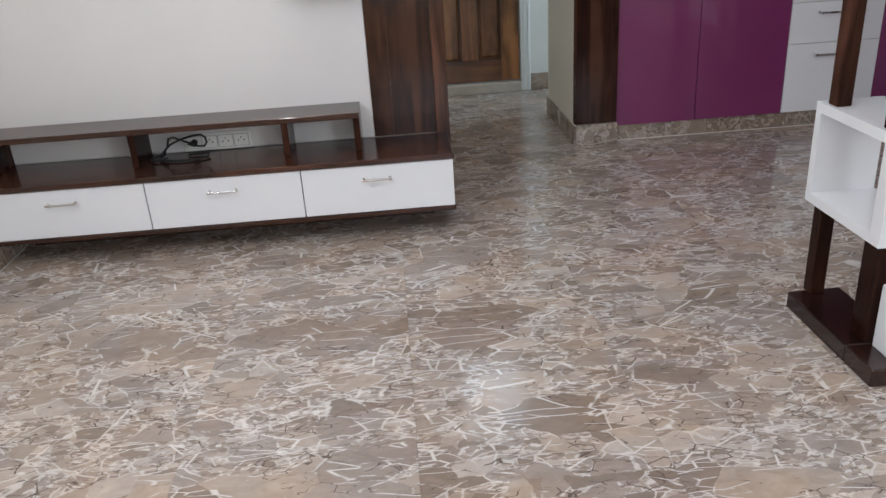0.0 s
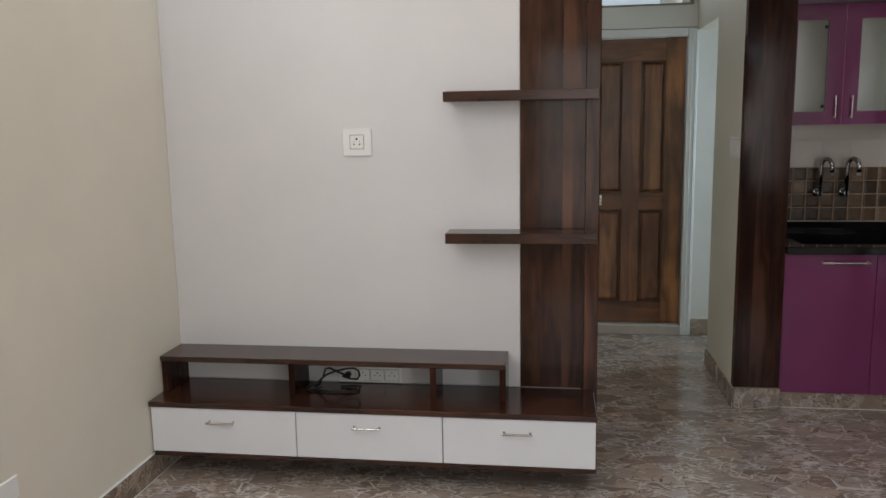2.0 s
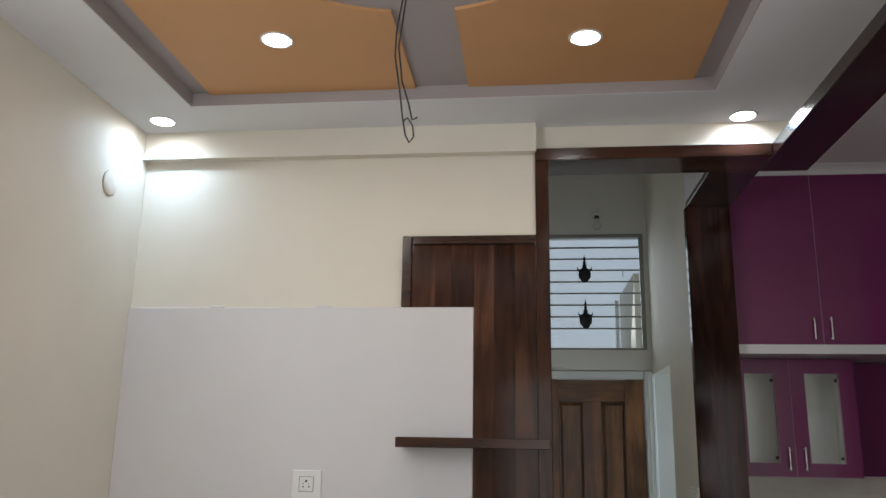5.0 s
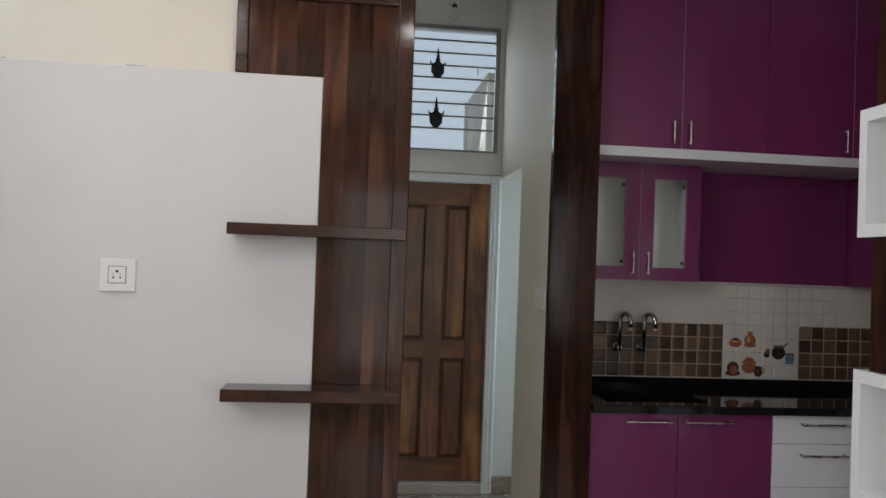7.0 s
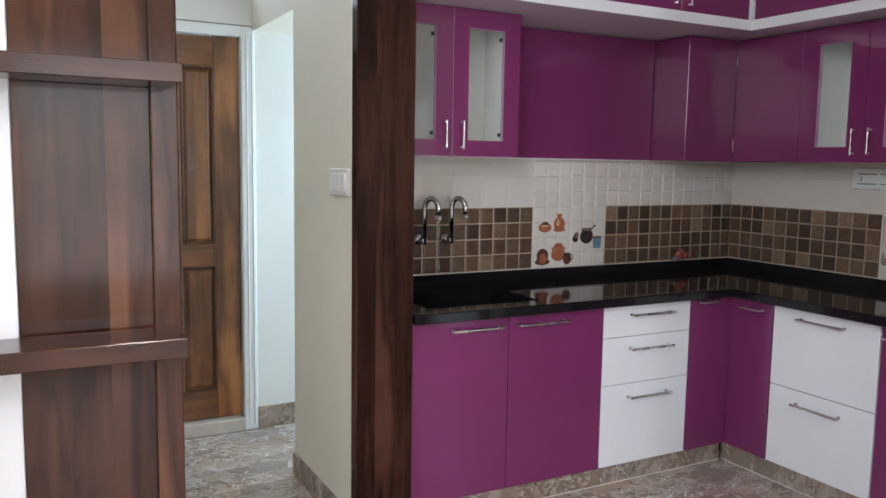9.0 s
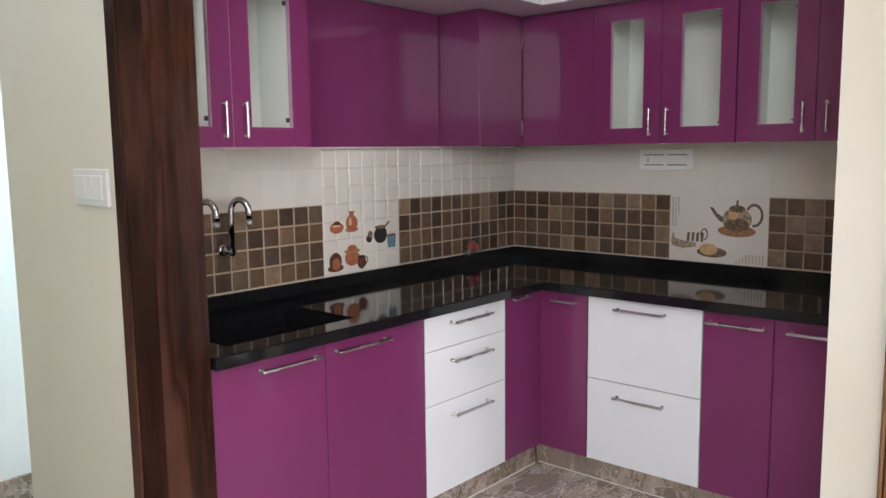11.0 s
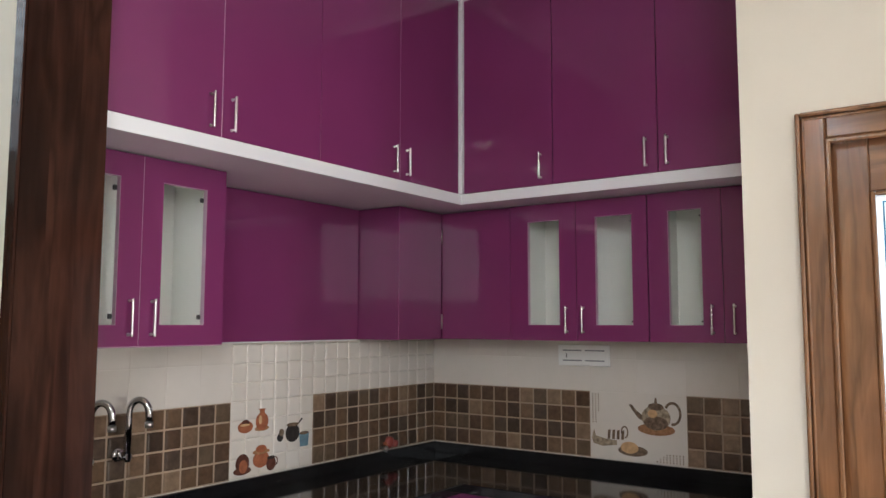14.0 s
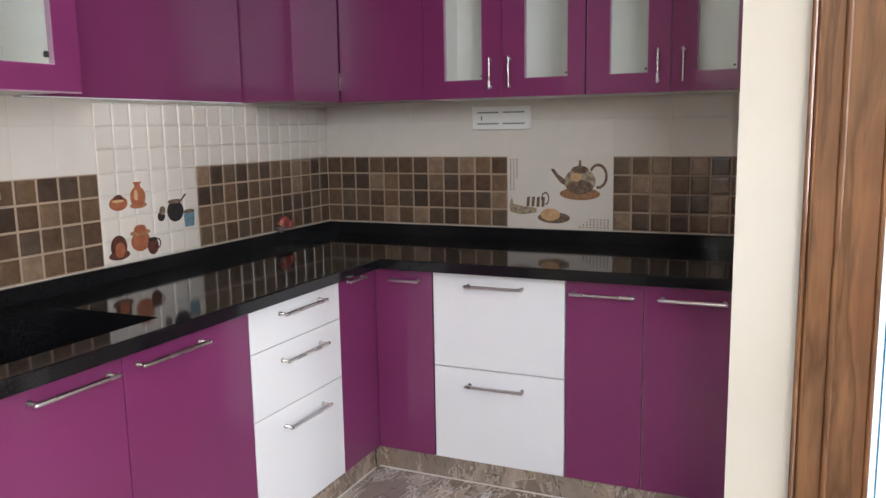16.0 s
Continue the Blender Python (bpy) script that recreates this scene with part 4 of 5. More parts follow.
for a, b, h in ((ZU0, 0.447, 0.386), (0.447, ZU1, 0.76)):
    hbar_x(front_x(t, "drawer", 3.629, 4.132, a, b, M_WHITE, XF, "white glossy drawer front"), 3.785, 3.987, h)

t = thing("end_cabinet", (3.3, 3.35, 0), "glossy purple two-door base cabinet at the wall end", "kitchen cabinet")
part("body", boxes((XF + 0.02, 3.597, 3.048, 3.627, ZU0, ZU1)), M_INNER, t)
part("foot", boxes((3.08, 3.14, 3.1, 3.16, 0, ZU0)), M_SLOT, t)
hbar_x(front_x(t, "door", 3.362, 3.627, ZU0, ZU1, M_PURPLE), 3.398, 3.598, 0.76)
hbar_x(front_x(t, "door", 3.048, 3.362, ZU0, ZU1, M_PURPLE), 3.108, 3.302, 0.76)

# worktop of black granite with a cut-out for the sink
SX0, SX1, SY0, SY1 = 1.42, 1.94, 4.43, 4.805
wk = thing("worktop", (2.6, 4.65, ZU1), "polished black granite L-shaped worktop with upstand", "worktop")
WF = 4.338
part("slab", ring(1.319, 2.26, WF, 4.95, ZU1 + 0.001, ZG, 2, (SX0 - 1.319, 2.26 - SX1, SY0 - WF, 4.95 - SY1)), M_GRAN, wk)
part("slab", boxes((2.2603, 2.9615, WF, 4.95, ZU1 + 0.001, ZG)), M_GRAN, wk)
part("slab", boxes((2.9618, 3.597, 3.048, 4.95, ZU1 + 0.001, ZG)), M_GRAN, wk)
part("nosing", boxes((1.319, 2.96, WF - 0.006, WF, ZU1 - 0.002, ZG - 0.001), (2.954, 2.961, 3.048, WF, ZU1 - 0.002, ZG - 0.001), bevel=0.0025), M_GRAN, wk)
part("upstand", boxes((1.319, 3.597, 4.93, 4.95, ZG, 0.897), (3.577, 3.597, 3.048, 4.93, ZG, 0.897), bevel=0.002), M_GRAN, wk)
sk = thing("sink", (1.68, 4.62, 0.65), "black stone kitchen sink set into the worktop", "sink")
part("bowl", ring(SX0 + 0.001, SX1 - 0.001, SY0 + 0.001, SY1 - 0.001, 0.63, ZG - 0.006, 2, 0.011), M_GRAN, sk)
part("bowl_floor", boxes((SX0 + 0.0125, SX1 - 0.0125, SY0 + 0.0125, SY1 - 0.0125, 0.63, 0.642)), M_GRAN, sk)
part("drain", lathe([(0.045, 0), (0.045, 0.003), (0.036, 0.004), (0.03, 0.001)], (1.68, 4.62, 0.642), 2, 24), M_CHROME, sk)


def tap(x):
    t = thing("tap", (x, 4.95, 1.06), "chrome swan-neck wall tap above the sink", "tap", "sink taps")
    y = 4.945
    part("flange", lathe([(0.024, 0), (0.024, -0.005), (0.014, -0.011)], (x, y, 1.062), 1, 20), M_CHROME, t)
    part("valve", tube([(x, y - 0.01, 1.062), (x, y - 0.066, 1.062)], 0.0125, 14), M_CHROME, t)
    part("lever", tube([(x - 0.01, y - 0.056, 1.06), (x - 0.03, y - 0.06, 1.062), (x - 0.036, y - 0.062, 1.082)], [0.009, 0.007, 0.005], 12), M_CHROME, t)
    pts = [(x, y - 0.056, 1.045), (x, y - 0.056, 1.205)]
    for a in range(15, 181, 15):
        k = 1 - math.cos(radians(a))
        pts.append((x + 0.021 * k, y - 0.056 - 0.026 * k, 1.205 + 0.045 * math.sin(radians(a))))
    pts.append((x + 0.0425, y - 0.109, 1.175))
    part("spout", tube(pts, 0.012, 14), M_CHROME, t)
    part("aerator", tube([pts[-1], (x + 0.043, y - 0.1095, 1.158)], 0.0135, 14), M_STEEL, t)


tap(1.765)
tap(1.628)

gv = thing("gas_valve", (3.2, 4.93, 0.91), "small red gas valve with grey stub on the tiles", "valve")
part("stub", tube([(3.175, 4.945, 0.918), (3.165, 4.915, 0.915), (3.15, 4.905, 0.905)], [0.01, 0.011, 0.009], 12), M_STEEL, gv)
part("cap", lathe([(0.012, -0.024), (0.026, -0.02), (0.028, -0.004), (0.02, 0.0)], (3.215, 4.946, 0.935), 1, 14), M_RED, gv, "red valve cap")
part("cap", lathe([(0.008, -0.03), (0.017, -0.026), (0.018, -0.004), (0.012, 0.0)], (3.25, 4.946, 0.925), 1, 14), M_RED, gv, "red valve cap")
part("body", tube([(3.18, 4.94, 0.925), (3.23, 4.935, 0.93)], 0.013, 12), M_TERRA, gv)


# wall cupboards
ZW0, ZW1 = 1.437, 2.042
YW, XW = 4.671, 3.281


def glass_door_y(parent, x0, x1, hx, gx0, gx1):
    y = YW
    gz0, gz1 = 1.503, 1.966
    d = part("door", boxes((x0 + 0.0015, gx0, y, y + 0.019, ZW0, ZW1), (gx1, x1 - 0.0015, y, y + 0.019, ZW0, ZW1), (gx0, gx1, y, y + 0.019, ZW0, gz0), (gx0, gx1, y, y + 0.019, gz1, ZW1)), M_PURPLE, parent)
    part("pane", boxes((gx0 - 0.004, gx1 + 0.004, y + 0.0195, y + 0.0235, gz0 - 0.004, gz1 + 0.004)), M_GLASS, d, "clear glass pane").visible_shadow = False
    part("pane_edge", ring(gx0, gx1, y + 0.001, y + 0.0185, gz0, gz1, 1, 0.0018), M_EDGE, d, "pale cut edge round the glass")
    for z in (1.53, 1.93):
        part("clip", boxes((gx1 - 0.018, gx1 - 0.004, y + 0.012, y + 0.019, z - 0.008, z + 0.008), bevel=0.002), M_SLOT, d)
    bow_handle(d, (hx, y, 1.474), (hx, y, 1.578), (0, -0.02, 0), 0.0046)


def glass_door_x(parent, y0, y1, hy, gy0, gy1):
    x = XW
    gz0, gz1 = 1.504, 1.967
    d = part("door", boxes((x, x + 0.019, y0 + 0.0015, gy0, ZW0, ZW1), (x, x + 0.019, gy1, y1 - 0.0015, ZW0, ZW1), (x, x + 0.019, gy0, gy1, ZW0, gz0), (x, x + 0.019, gy0, gy1, gz1, ZW1)), M_PURPLE, parent)
    part("pane", boxes((x + 0.0195, x + 0.0235, gy0 - 0.004, gy1 + 0.004, gz0 - 0.004, gz1 + 0.004)), M_GLASS, d, "clear glass pane").visible_shadow = False
    part("pane_edge", ring(x + 0.001, x + 0.0185, gy0, gy1, gz0, gz1, 0, 0.0018), M_EDGE, d, "pale cut edge round the glass")
    for z in (1.52, 1.94):
        part("screw", lathe([(0.004, -0.003), (0.004, 0.0)], (x + 0.019, gy0 + 0.01, z), 0, 10), M_SLOT, d)
    bow_handle(d, (x, hy, 1.476), (x, hy, 1.578), (-0.02, 0, 0), 0.0046)


def carcass_y(parent, x0, x1):
    y0, y1 = YW + 0.024, 4.948
    part("body", ring(x0, x1, y0, y1 - 0.009, ZW0, ZW1, 1, 0.016), M_INNER, parent, "white lined cupboard body")
    part("back", boxes((x0, x1, y1 - 0.0085, y1, ZW0, ZW1)), M_INNER, parent)
    part("side_skin", boxes((x1 + 0.0005, x1 + 0.003, YW + 0.002, y1, ZW0, ZW1)), M_PURPLE, parent)


def carcass_x(parent, y0, y1):
    x0, x1 = XW + 0.024, 3.597
    part("body", ring(x0, x1 - 0.009, y0, y1, ZW0, ZW1, 0, 0.016), M_INNER, parent, "white lined cupboard body")
    part("back", boxes((x1 - 0.0085, x1, y0, y1, ZW0, ZW1)), M_INNER, parent)


t = thing("wall_cupboard", (1.65, 4.81, ZW0), "purple wall cupboard with two glazed doors above the sink", "kitchen cupboard", "glazed wall cupboards")
carcass_y(t, 1.319, 1.968)
glass_door_y(t, 1.319, 1.645, 1.609, 1.41, 1.565)
glass_door_y(t, 1.645, 1.972, 1.689, 1.718, 1.892)
part("bottom_edge", boxes((1.321, 1.970, YW + 0.001, YW + 0.02, ZW0 - 0.004, ZW0 - 0.0005)), M_EDGE, t, "pale lower edge of the doors")
part("edge_band", boxes((1.6438, 1.6462, YW + 0.0015, YW + 0.018, ZW0 + 0.002, ZW1 - 0.002)), M_EDGE, t, "pale board edge between the doors")

t = thing("hood_panel", (2.45, 4.93, ZW0), "glossy purple back panel for the missing chimney hood", "wall panel")
part("board", boxes((1.974, 2.949, 4.915, 4.948, ZW0, ZW1), bevel=0.001), M_PURPLE, t)
part("bottom_edge", boxes((1.976, 2.947, 4.9145, 4.947, ZW0 - 0.0045, ZW0 - 0.0005)), M_WHITE, t, "white lower edge of the board")

t = thing("wall_cupboard", (3.25, 4.8, ZW0), "plain glossy purple corner wall cupboard with steel hinges", "kitchen cupboard")
part("body", boxes((2.955, 3.597, 4.692, 4.948, ZW0, ZW1), (XW + 0.0205, 3.597, 4.29, 4.692, ZW0, ZW1)), M_PURPLE, t)
part("filler", boxes((2.95, XW - 0.004, YW, 4.69, ZW0, ZW1), bevel=0.0015), M_PURPLE, t)
part("door", boxes((XW, XW + 0.019, 4.288, YW - 0.004, ZW0 + 0.001, ZW1 - 0.001), bevel=0.0015), M_PURPLE, t)
for z in (1.52, 1.93):
    part("hinge", tube([(XW - 0.003, YW - 0.002, z - 0.035), (XW - 0.003, YW - 0.002, z + 0.035)], 0.0045, 10), M_STEEL, t)

for y0, y1, specs in ((3.637, 4.286, ((3.957, 4.286, 4.003, 4.038, 4.196), (3.637, 3.957, 3.926, 3.703, 3.868))),
                      (3.048, 3.634, ((3.336, 3.634, 3.379, 3.415, 3.550), (3.048, 3.336, 3.294, 3.12, 3.25)))):
    t = thing("wall_cupboard", (3.44, (y0 + y1) / 2, ZW0), "purple wall cupboard with two glazed doors and white lining", "kitchen cupboard", "glazed wall cupboards")
    carcass_x(t, y0 + 0.001, y1 - 0.001)
    for a, b, h, g0, g1 in specs:
        glass_door_x(t, a, b, h, g0, g1)

# loft cupboards up to the ceiling on a white shelf board
YLF, XLF = 4.436, 3.098
ZL0, ZL1 = 2.092, 2.994
lb = thing("loft_board", (2.4, 4.7, 2.045), "white board carrying the loft cupboards, thick front edge", "shelf")
part("board", boxes((1.319, 3.597, YLF, 4.948, 2.046, 2.0905), (XLF, 3.597, 3.048, YLF, 2.046, 2.0905)), M_WHITE, lb)
part("edge", boxes((1.319, XLF - 0.003, YLF - 0.004, YLF - 0.0005, 2.044, 2.0915), (XLF - 0.004, XLF - 0.0005, 3.048, YLF - 0.004, 2.044, 2.0915), bevel=0.001), M_WHITE, lb)


def loft_y(edges, handles):
    t = thing("loft_cupboard", ((edges[0] + edges[-1]) / 2, 4.7, ZL0), "tall glossy purple loft cupboard doors above the white board", "kitchen cupboard", "loft cupboards")
    part("body", boxes((edges[0] + 0.002, edges[-1] - 0.002, YLF + 0.021, 4.946, ZL0, ZL1)), M_INNER, t)
    for a, b, h in zip(edges, edges[1:], handles):
        d = front_y(t, "door", a, b, ZL0, ZL1, M_PURPLE, YLF)
        if h:
            bow_handle(d, (h, YLF, 2.122), (h, YLF, 2.222), (0, -0.02, 0), 0.0046)
    for x in edges[1:-1]:
        part("edge_band", boxes((x - 0.0013, x + 0.0013, YLF + 0.0015, YLF + 0.019, ZL0 + 0.002, ZL1 - 0.002)), M_EDGE, t, "pale board edge between the doors")


def loft_x(edges, handles):
    t = thing("loft_cupboard", (3.35, (edges[0] + edges[-1]) / 2, ZL0), "tall glossy purple loft cupboard doors above the white board", "kitchen cupboard", "loft cupboards")
    part("body", boxes((XLF + 0.021, 3.596, edges[0] + 0.002, edges[-1] - 0.002, ZL0, ZL1)), M_INNER, t)
    for a, b, h in zip(edges, edges[1:], handles):
        d = front_x(t, "door", a, b, ZL0, ZL1, M_PURPLE, XLF)
        bow_handle(d, (XLF, h, 2.126), (XLF, h, 2.226), (-0.02, 0, 0), 0.0046)


loft_y((1.319, 1.757, 2.197), (1.712, 1.795))
loft_y((2.197, 2.658, 3.082), (2.616, 2.700))
loft_x((3.516, 3.97, 4.42), (3.563, 4.026))
loft_x((3.048, 3.516), (3.478,))
part("corner_post", boxes((3.084, XLF + 0.016, 4.421, YLF + 0.016, ZL0, ZL1), bevel=0.001), M_WHITE, lb, "white corner post")

t = thing("switch_plate", (3.6, 4.075, 1.314), "white double switch plate on the kitchen tiles", "light switch")
part("plate", boxes((3.588, 3.598, 3.945, 4.207, 1.314, 1.412), bevel=0.003), M_SWITCH, t)
for a in (3.97, 4.085):
    for z in (1.336, 1.383):
        part("slot", boxes((3.5868, 3.5878, a, a + 0.097, z, z + 0.006)), M_GAPSHADE, t)
    part("rocker", boxes((3.586, 3.5878, a + 0.02, a + 0.07, 1.348, 1.377), bevel=0.0008), M_SWITCH, t)
part("mark", boxes((3.585, 3.5858, 4.16, 4.164, 1.352, 1.372)), M_SLOT, t)


# ---- kitchen door in the east wall ----
def glazed_door():
    t = thing("door_2", (XR, 2.4, 0), "polished light teak door with pale film on its glass", "door", "", "structure")
    x = XR - 0.022
    w = 0.075
    fr = boxes((x, XR + 0.1, KY1 - w, KY1 - 0.012, 0, KZ - 0.012), (x, XR + 0.1, KY0, KY0 + w, 0, KZ - 0.012), bevel=0.005)
    part("door_frame", fr, M_FRAME, t, "polished teak frame post")
    part("lintel", boxes((x + 0.001, XR + 0.1, KY0 + w, KY1 - w, KZ - w - 0.004, KZ - 0.012), bevel=0.005), M_FRAMEY, t)
    part("moulding", boxes((x - 0.01, x + 0.02, KY1 - 0.0118, KY1, 0, KZ), (x - 0.01, x + 0.02, KY0, KY1 - 0.0118, KZ - 0.0118, KZ), bevel=0.004), M_FRAME, t)
    part("moulding", boxes((x - 0.004, x + 0.02, KY1 - 0.0225, KY1 - 0.0145, 0, KZ - 0.0145), (x - 0.004, x + 0.02, KY0 + 0.0145, KY1 - 0.0225, KZ - 0.0225, KZ - 0.0145), bevel=0.003), M_FRAME, t)
    part("inner_moulding", boxes((x - 0.006, x + 0.004, KY1 - w - 0.012, KY1 - w + 0.002, 0, KZ - w - 0.002), (x - 0.006, x + 0.004, KY0 + w, KY1 - w, KZ - w - 0.018, KZ - w - 0.004), bevel=0.004), M_FRAME, t)
    y1, y0, xd = KY1 - w - 0.004, KY0 + w + 0.004, x + 0.045
    leaf = part("leaf", boxes((xd, xd + 0.035, y1 - 0.092, y1, 0.01, KZ - w - 0.006), (xd, xd + 0.035, y0, y0 + 0.092, 0.01, KZ - w - 0.006), bevel=0.003), M_FRAME, t)
    part("rail", boxes((xd + 0.0005, xd + 0.035, y0 + 0.092, y1 - 0.092, 1.865, KZ - w - 0.007), (xd + 0.0005, xd + 0.035, y0 + 0.092, y1 - 0.092, 0.011, 0.3), bevel=0.003), M_FRAMEY, leaf)
    part("pane", boxes((xd + 0.012, xd + 0.018, y0 + 0.093, y1 - 0.093, 0.301, 1.864)), M_DOORFILM, leaf, "pale glass film glowing in place of daylight")
    part("bead", boxes((xd - 0.003, xd + 0.008, y1 - 0.104, y1 - 0.092, 0.3, 1.864), (xd - 0.003, xd + 0.008, y0 + 0.104, y1 - 0.104, 1.852, 1.864), bevel=0.003), M_FRAME, leaf)
    part("blue_border", boxes((xd + 0.0105, xd + 0.0118, y1 - 0.123, y1 - 0.119, 0.32, 1.838), (xd + 0.0105, xd + 0.0118, y0 + 0.117, y1 - 0.123, 1.834, 1.838)), M_BLUE, leaf, "thin blue border line")
    part("orange_dot", lathe([(0.03, -0.0006), (0.03, 0.0)], (xd + 0.0116, y1 - 0.21, 1.62), 0, 20), M_ORANGE, leaf)


glazed_door()


# ---- printed pictures on the wall tiles ----
def on_north(u, v, d):
    return Vector((u, 4.9455 - d, v))


def on_east(u, v, d):
    return Vector((3.5955 - d, 4.95 - u, v))


def print_part(parent, pts, put, mat, name="motif", depth=0.0006):
    return part(name, outline(pts, put, depth), mat, parent)


t = thing("tile_picture_pots", (2.475, 4.946, 0.9), "printed tile picture of clay pots on white tiles", "tile picture")
print_part(t, oval(2.321, 1.098, 0.039, 0.024), on_north, M_TERRA, "bowl", 0.0006)
print_part(t, oval(2.321, 1.114, 0.02, 0.013), on_north, M_TERRAD, "bowl_lid", 0.0009)
print_part(t, oval(2.318, 1.106, 0.026, 0.005), on_north, M_CREAMP, "bowl_rim", 0.001)
print_part(t, oval(2.407, 1.085, 0.038, 0.011), on_north, M_SAUCER, "saucer", 0.0004)
print_part(t, oval(2.407, 1.113, 0.034, 0.036), on_north, M_TERRA, "vase", 0.0007)
print_part(t, [(2.393, 1.14), (2.421, 1.14), (2.419, 1.155), (2.427, 1.164), (2.387, 1.164), (2.395, 1.155)], on_north, M_TERRA, "vase_neck", 0.0008)
print_part(t, oval(2.398, 1.12, 0.009, 0.018), on_north, M_CREAMP, "vase_gleam", 0.001)
print_part(t, oval(2.578, 1.048, 0.041, 0.038), on_north, M_POTBLK, "black_pot", 0.0007)
print_part(t, oval(2.578, 1.083, 0.036, 0.008), on_north, M_PEWTERD, "black_pot_rim", 0.0009)
print_part(t, [(2.6, 1.08), (2.607, 1.078), (2.636, 1.102), (2.63, 1.107)], on_north, M_POTBLK, "spoon", 0.0008)
print_part(t, oval(2.508, 1.036, 0.018, 0.017), on_north, M_POTBLK, "small_jar", 0.0006)
print_part(t, oval(2.515, 1.056, 0.014, 0.015), on_north, M_PEWTERD, "small_jar", 0.0007)
print_part(t, [(2.622, 0.985), (2.67, 0.985), (2.675, 1.042), (2.618, 1.042)], on_north, M_POTBLUE, "cup")
print_part(t, oval(2.6465, 1.041, 0.028, 0.007), on_north, M_PEWTERD, "cup_mouth", 0.0009)
print_part(t, oval(2.31, 0.928, 0.045, 0.016), on_north, M_TERRAD, "dish", 0.0004)
print_part(t, oval(2.31, 0.956, 0.035, 0.038), on_north, M_TERRAD, "dark_pot", 0.0006)
print_part(t, oval(2.314, 0.944, 0.021, 0.026), on_north, M_TERRA, "dark_pot_side", 0.0008)
print_part(t, oval(2.406, 0.962, 0.043, 0.034), on_north, M_TERRA, "lidded_pot", 0.0006)
print_part(t, oval(2.406, 0.992, 0.046, 0.011), on_north, M_SAUCER, "lidded_pot_rim", 0.0008)
print_part(t, oval(2.406, 1.004, 0.028, 0.015), on_north, M_TERRA, "pot_lid", 0.0009)
print_part(t, oval(2.46, 0.938, 0.026, 0.029), on_north, M_TERRAD, "mug", 0.0009)
print_part(t, oval(2.46, 0.962, 0.022, 0.007), on_north, M_POTBLK, "mug_mouth", 0.001)
hd = oval(2.485, 0.945, 0.013, 0.018, 12, -100, 100) + oval(2.485, 0.945, 0.008, 0.012, 12, -100, 100)[::-1]
print_part(t, hd, on_north, M_TERRAD, "mug_handle", 0.0006)

t = thing("tile_picture_teapot", (3.596, 3.825, 0.9), "printed tile picture of a pewter teapot and biscuits", "tile picture")
B = 0.9                                 # tile starts 0.9 m along the wall
print_part(t, oval(B + 0.315, 1.047, 0.085, 0.026), on_east, M_SAUCER, "saucer", 0.0004)
print_part(t, oval(B + 0.315, 1.098, 0.066, 0.054), on_east, M_PEWTER, "teapot_body", 0.0007)
print_part(t, oval(B + 0.315, 1.075, 0.055, 0.03), on_east, M_PEWTERD, "teapot_shade", 0.0009)
print_part(t, oval(B + 0.30, 1.115, 0.022, 0.018), on_east, M_CREAMP, "teapot_gleam", 0.001)
print_part(t, oval(B + 0.315, 1.146, 0.036, 0.016), on_east, M_PEWTERD, "teapot_lid", 0.001)
print_part(t, [(B + 0.308, 1.158), (B + 0.322, 1.158), (B + 0.319, 1.185), (B + 0.312, 1.185)], on_east, M_PEWTERD, "lid_knob", 0.001)
print_part(t, [(B + 0.26, 1.08), (B + 0.255, 1.105), (B + 0.225, 1.125), (B + 0.205, 1.15), (B + 0.19, 1.15), (B + 0.21, 1.12), (B + 0.235, 1.09)], on_east, M_PEWTERD, "spout", 0.0006)
hd = oval(B + 0.39, 1.12, 0.04, 0.052, 16, -100, 150) + oval(B + 0.39, 1.12, 0.029, 0.04, 16, -100, 150)[::-1]
print_part(t, hd, on_east, M_PEWTERD, "teapot_handle", 0.0006)
print_part(t, [(B + 0.008, 0.99), (B + 0.02, 1.03), (B + 0.028, 1.0), (B + 0.07, 0.99), (B + 0.13, 0.985), (B + 0.13, 0.965), (B + 0.06, 0.955), (B + 0.015, 0.965)], on_east, M_PEWTER, "sauce_boat", 0.0006)
for k in range(4):
    print_part(t, [(B + 0.085 + k * 0.022, 0.99), (B + 0.098 + k * 0.022, 0.99), (B + 0.101 + k * 0.022, 1.033), (B + 0.088 + k * 0.022, 1.03)], on_east, M_PEWTERD, "biscuit", 0.0008)
hd = oval(B + 0.168, 1.025, 0.018, 0.028, 14, -90, 200) + oval(B + 0.168, 1.025, 0.012, 0.021, 14, -90, 200)[::-1]
print_part(t, hd, on_east, M_PEWTERD, "rack_handle", 0.0006)
print_part(t, oval(B + 0.205, 0.945, 0.07, 0.024), on_east, M_PEWTERD, "dish", 0.0005)
print_part(t, oval(B + 0.19, 0.958, 0.042, 0.026), on_east, M_CREAMP, "pastry", 0.0009)
bm = bmesh.new()
for r in range(13):
    for c in range(3 if r < 8 else 2):
        outline([(B + 0.012 + c * 0.014 + a, 1.184 - r * 0.0105 + b) for a, b in ((0, 0), (0.006, 0), (0.006, 0.006), (0, 0.006))], on_east, 0.0005, bm)
for r in range(4):
    for c in range(6 + r):
        outline([(B + 0.43 - c * 0.0145 + a, 0.938 - r * 0.0105 + b) for a, b in ((0, 0), (0.006, 0), (0.006, 0.006), (0, 0.006))], on_east, 0.0005, bm)
tagged(part("dots", bm, M_PEWTER, t), "rows of small printed dots", kind="stuff")


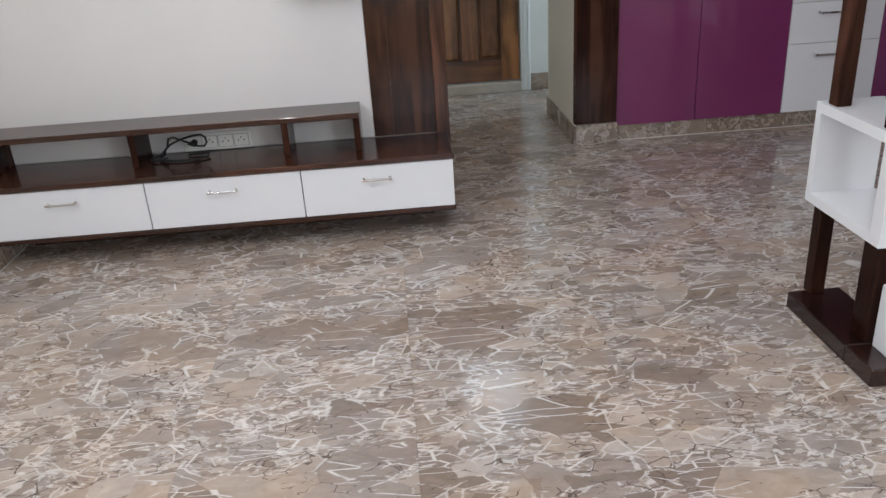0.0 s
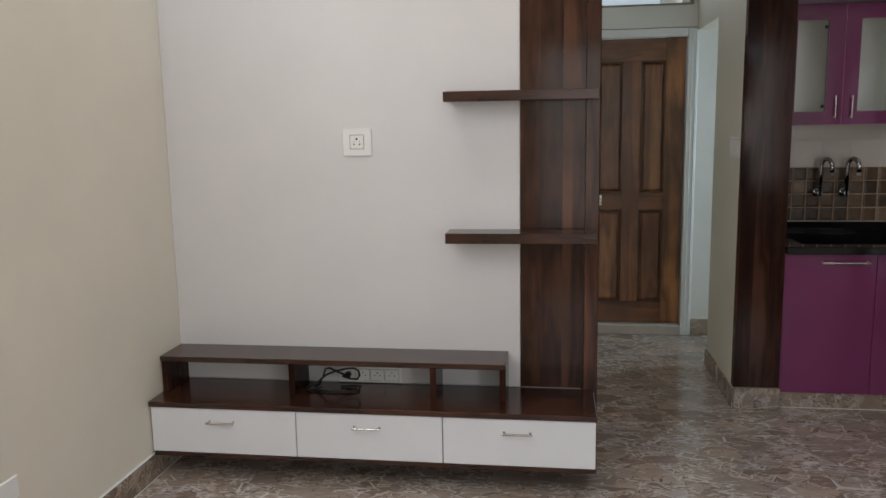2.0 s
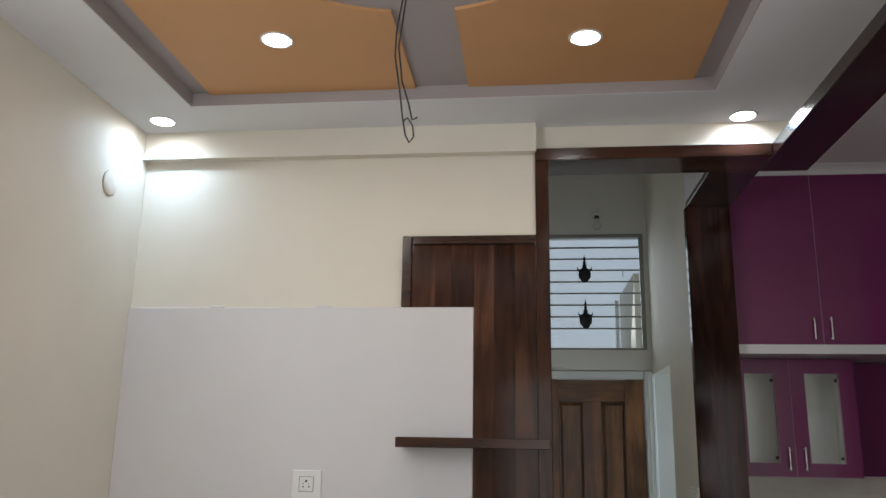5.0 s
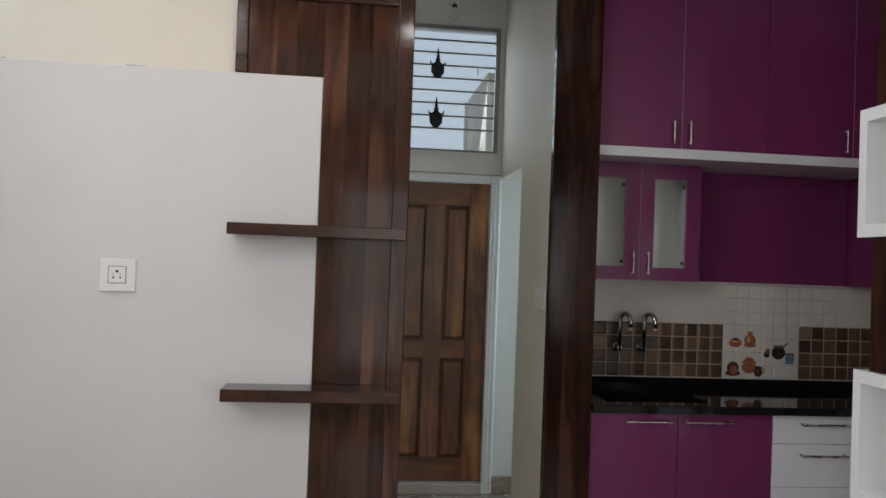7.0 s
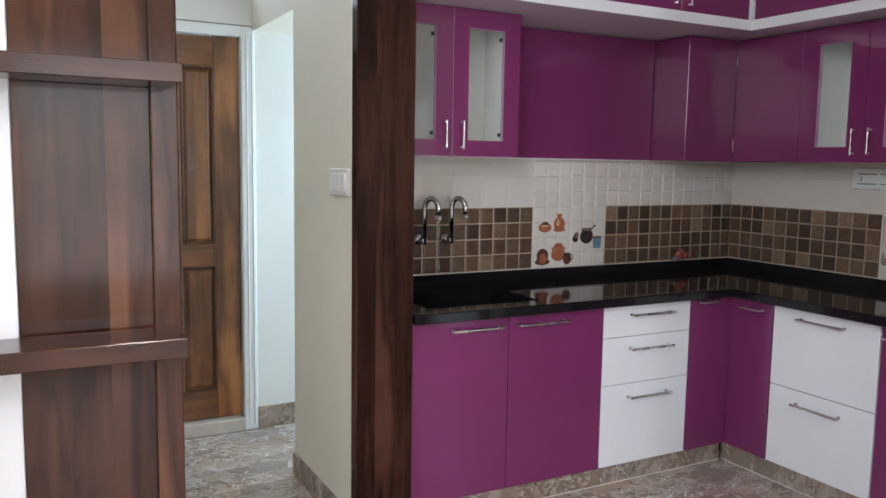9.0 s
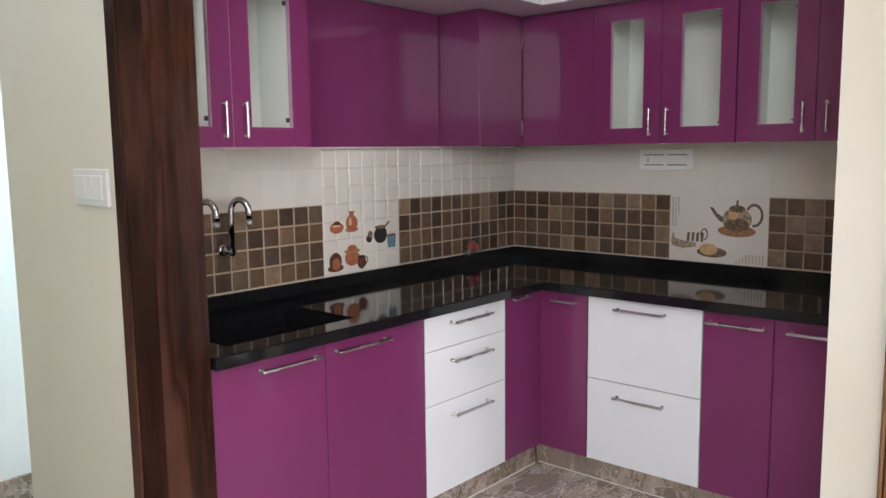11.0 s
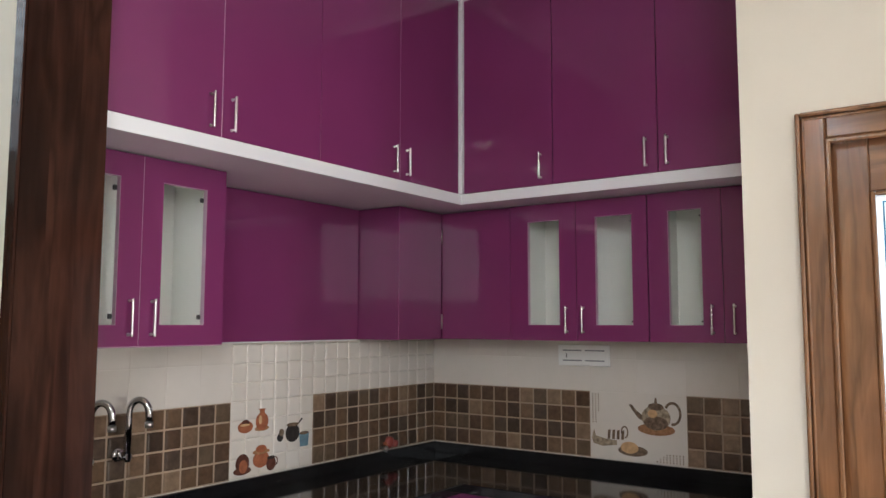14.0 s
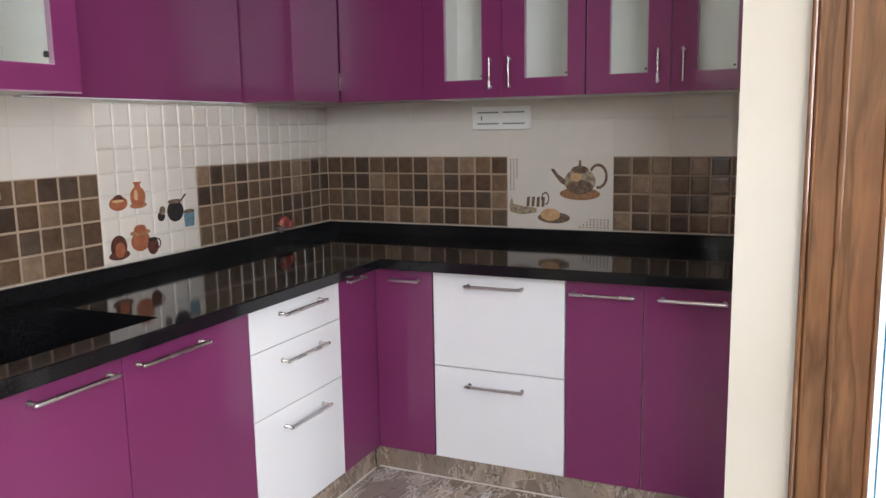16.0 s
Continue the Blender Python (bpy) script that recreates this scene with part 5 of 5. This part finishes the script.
# ---- pieces: wall tiles ----
def piece_mesh(name, w, h, d, axis, mat, inset):
    """A shallow pillowed tile of width w and height h that faces -y (axis 1) or -x (axis 0)."""
    me = bpy.data.meshes.new(name)
    g = 0.0036 if mat is M_MOSAIC else 0.0005
    base = [(g, g), (w - g, g), (w - g, h - g), (g, h - g)]
    top = [(g + inset, g + inset), (w - g - inset, g + inset), (w - g - inset, h - g - inset), (g + inset, h - g - inset)]
    mid = [(g + inset * 0.25, g + inset * 0.25), (w - g - inset * 0.25, g + inset * 0.25), (w - g - inset * 0.25, h - g - inset * 0.25), (g + inset * 0.25, h - g - inset * 0.25)]
    vs = [(u, 0, v) for u, v in base] + [(u, -d * 0.7, v) for u, v in mid] + [(u, -d, v) for u, v in top]
    if axis == 0:
        vs = [(y, -u, v) for u, y, v in vs]
    fs = [(8, 9, 10, 11)] + [(a + k, a + (k + 1) % 4, a + 4 + (k + 1) % 4, a + 4 + k) for a in (0, 4) for k in range(4)]
    me.from_pydata(vs, [], fs)
    me.materials.append(mat)
    me.update()
    return me


def tile_field(parent, name, me, u0, v0, nu, nv, w, h, axis, back):
    for i in range(nu):
        for j in range(nv):
            o = new(name, me)
            o.parent = parent
            o.location = (u0 + i * w, back, v0 + j * h) if axis == 1 else (back, 4.95 - u0 - i * w, v0 + j * h)


YBK, XBK = 4.9505, 3.6005
north = setting("tiling_north", boxes((1.318, 3.6, 4.951, 4.9645, 0.86, 1.5)), M_WGROUT, "tiled splashback above the sink counter", "wall tiles")
east = setting("tiling_east", boxes((3.601, 3.6145, 3.046, 4.951, 0.86, 1.5)), M_WGROUT, "tiled splashback above the drawer counter", "wall tiles")
for p, bmx in ((north, boxes((1.3185, 2.249, 4.9503, 4.9508, 0.899, 1.2), (2.701, 3.5995, 4.9503, 4.9508, 0.899, 1.2))),
               (east, boxes((3.6003, 3.6008, 4.051, 4.9495, 0.899, 1.2), (3.6003, 3.6008, 3.0465, 3.599, 0.899, 1.2)))):
    part("mosaic_joint", bmx, M_MGROUT, p, "grey-brown joints of the mosaic")
TW = 0.075
mos = piece_mesh("mosaic_tile", TW, TW, 0.0045, 1, M_MOSAIC, 0.010)
mos_e = piece_mesh("mosaic_tile_east", TW, TW, 0.0045, 0, M_MOSAIC, 0.010)
tile_field(north, "mosaic_tile", mos, 1.35, 0.9, 12, 4, TW, TW, 1, YBK)
tile_field(north, "mosaic_tile", mos, 2.70, 0.9, 12, 4, TW, TW, 1, YBK)
tile_field(east, "mosaic_tile", mos_e, 0.0, 0.9, 12, 4, TW, TW, 0, XBK)
tile_field(east, "mosaic_tile", mos_e, 1.35, 0.9, 7, 4, TW, TW, 0, XBK)
wht = piece_mesh("white_tile", TW, TW, 0.0042, 1, M_WTILE, 0.012)
tile_field(north, "white_tile", wht, 2.25, 1.2, 18, 4, TW, TW, 1, YBK)
tile_field(north, "white_tile", wht, 2.25, 0.9, 6, 4, TW, TW, 1, YBK)
tile_field(north, "wide_white_tile", piece_mesh("wide_white_tile", 0.15, 0.15, 0.0008, 1, M_WTILE, 0.004), 1.35, 1.2, 6, 2, 0.15, 0.15, 1, YBK)
tile_field(east, "wide_white_tile", piece_mesh("east_white_tile", 0.225, 0.15, 0.0007, 0, M_WTILE, 0.004), 0.0, 1.2, 8, 2, 0.225, 0.15, 0, XBK)
tile_field(east, "white_tile", piece_mesh("picture_tile", 0.45, 0.3, 0.0014, 0, M_WTILE, 0.002), 0.9, 0.9, 1, 1, 0.45, 0.3, 0, XBK)

# ---- pieces: floor tiles ----
floor = setting("floor", boxes((XL, 3.6, YB, 5.8, -0.0044, -0.0034)), M_GROUT, "polished brown marble tile floor with pale veins", "floor")
me = bpy.data.meshes.new("floor_tile")
g = 0.0002
c = 0.0003
vs = [(x, y, z) for (o, z) in ((g, -0.0034), (g, -0.0008), (g + c, 0.0)) for x, y in ((o, o), (FT - o, o), (FT - o, FT - o), (o, FT - o))]
me.from_pydata(vs, [], [(8, 9, 10, 11)] + [(a + k, a + (k + 1) % 4, a + 4 + (k + 1) % 4, a + 4 + k) for a in (0, 4) for k in range(4)])
me.materials.append(M_FLOOR)
me.update()
for i in range(-3, 6):
    for j in range(-8, 6):
        x, y = 0.119 + i * FT, 2.78 + j * FT
        if x + FT < XL or (x > 2.5 and y < 2.6) or (y > 4.9 and x > 2.7):
            continue
        o = new("floor_tile", me)
        o.parent = floor
        o.location = (x, y, 0)
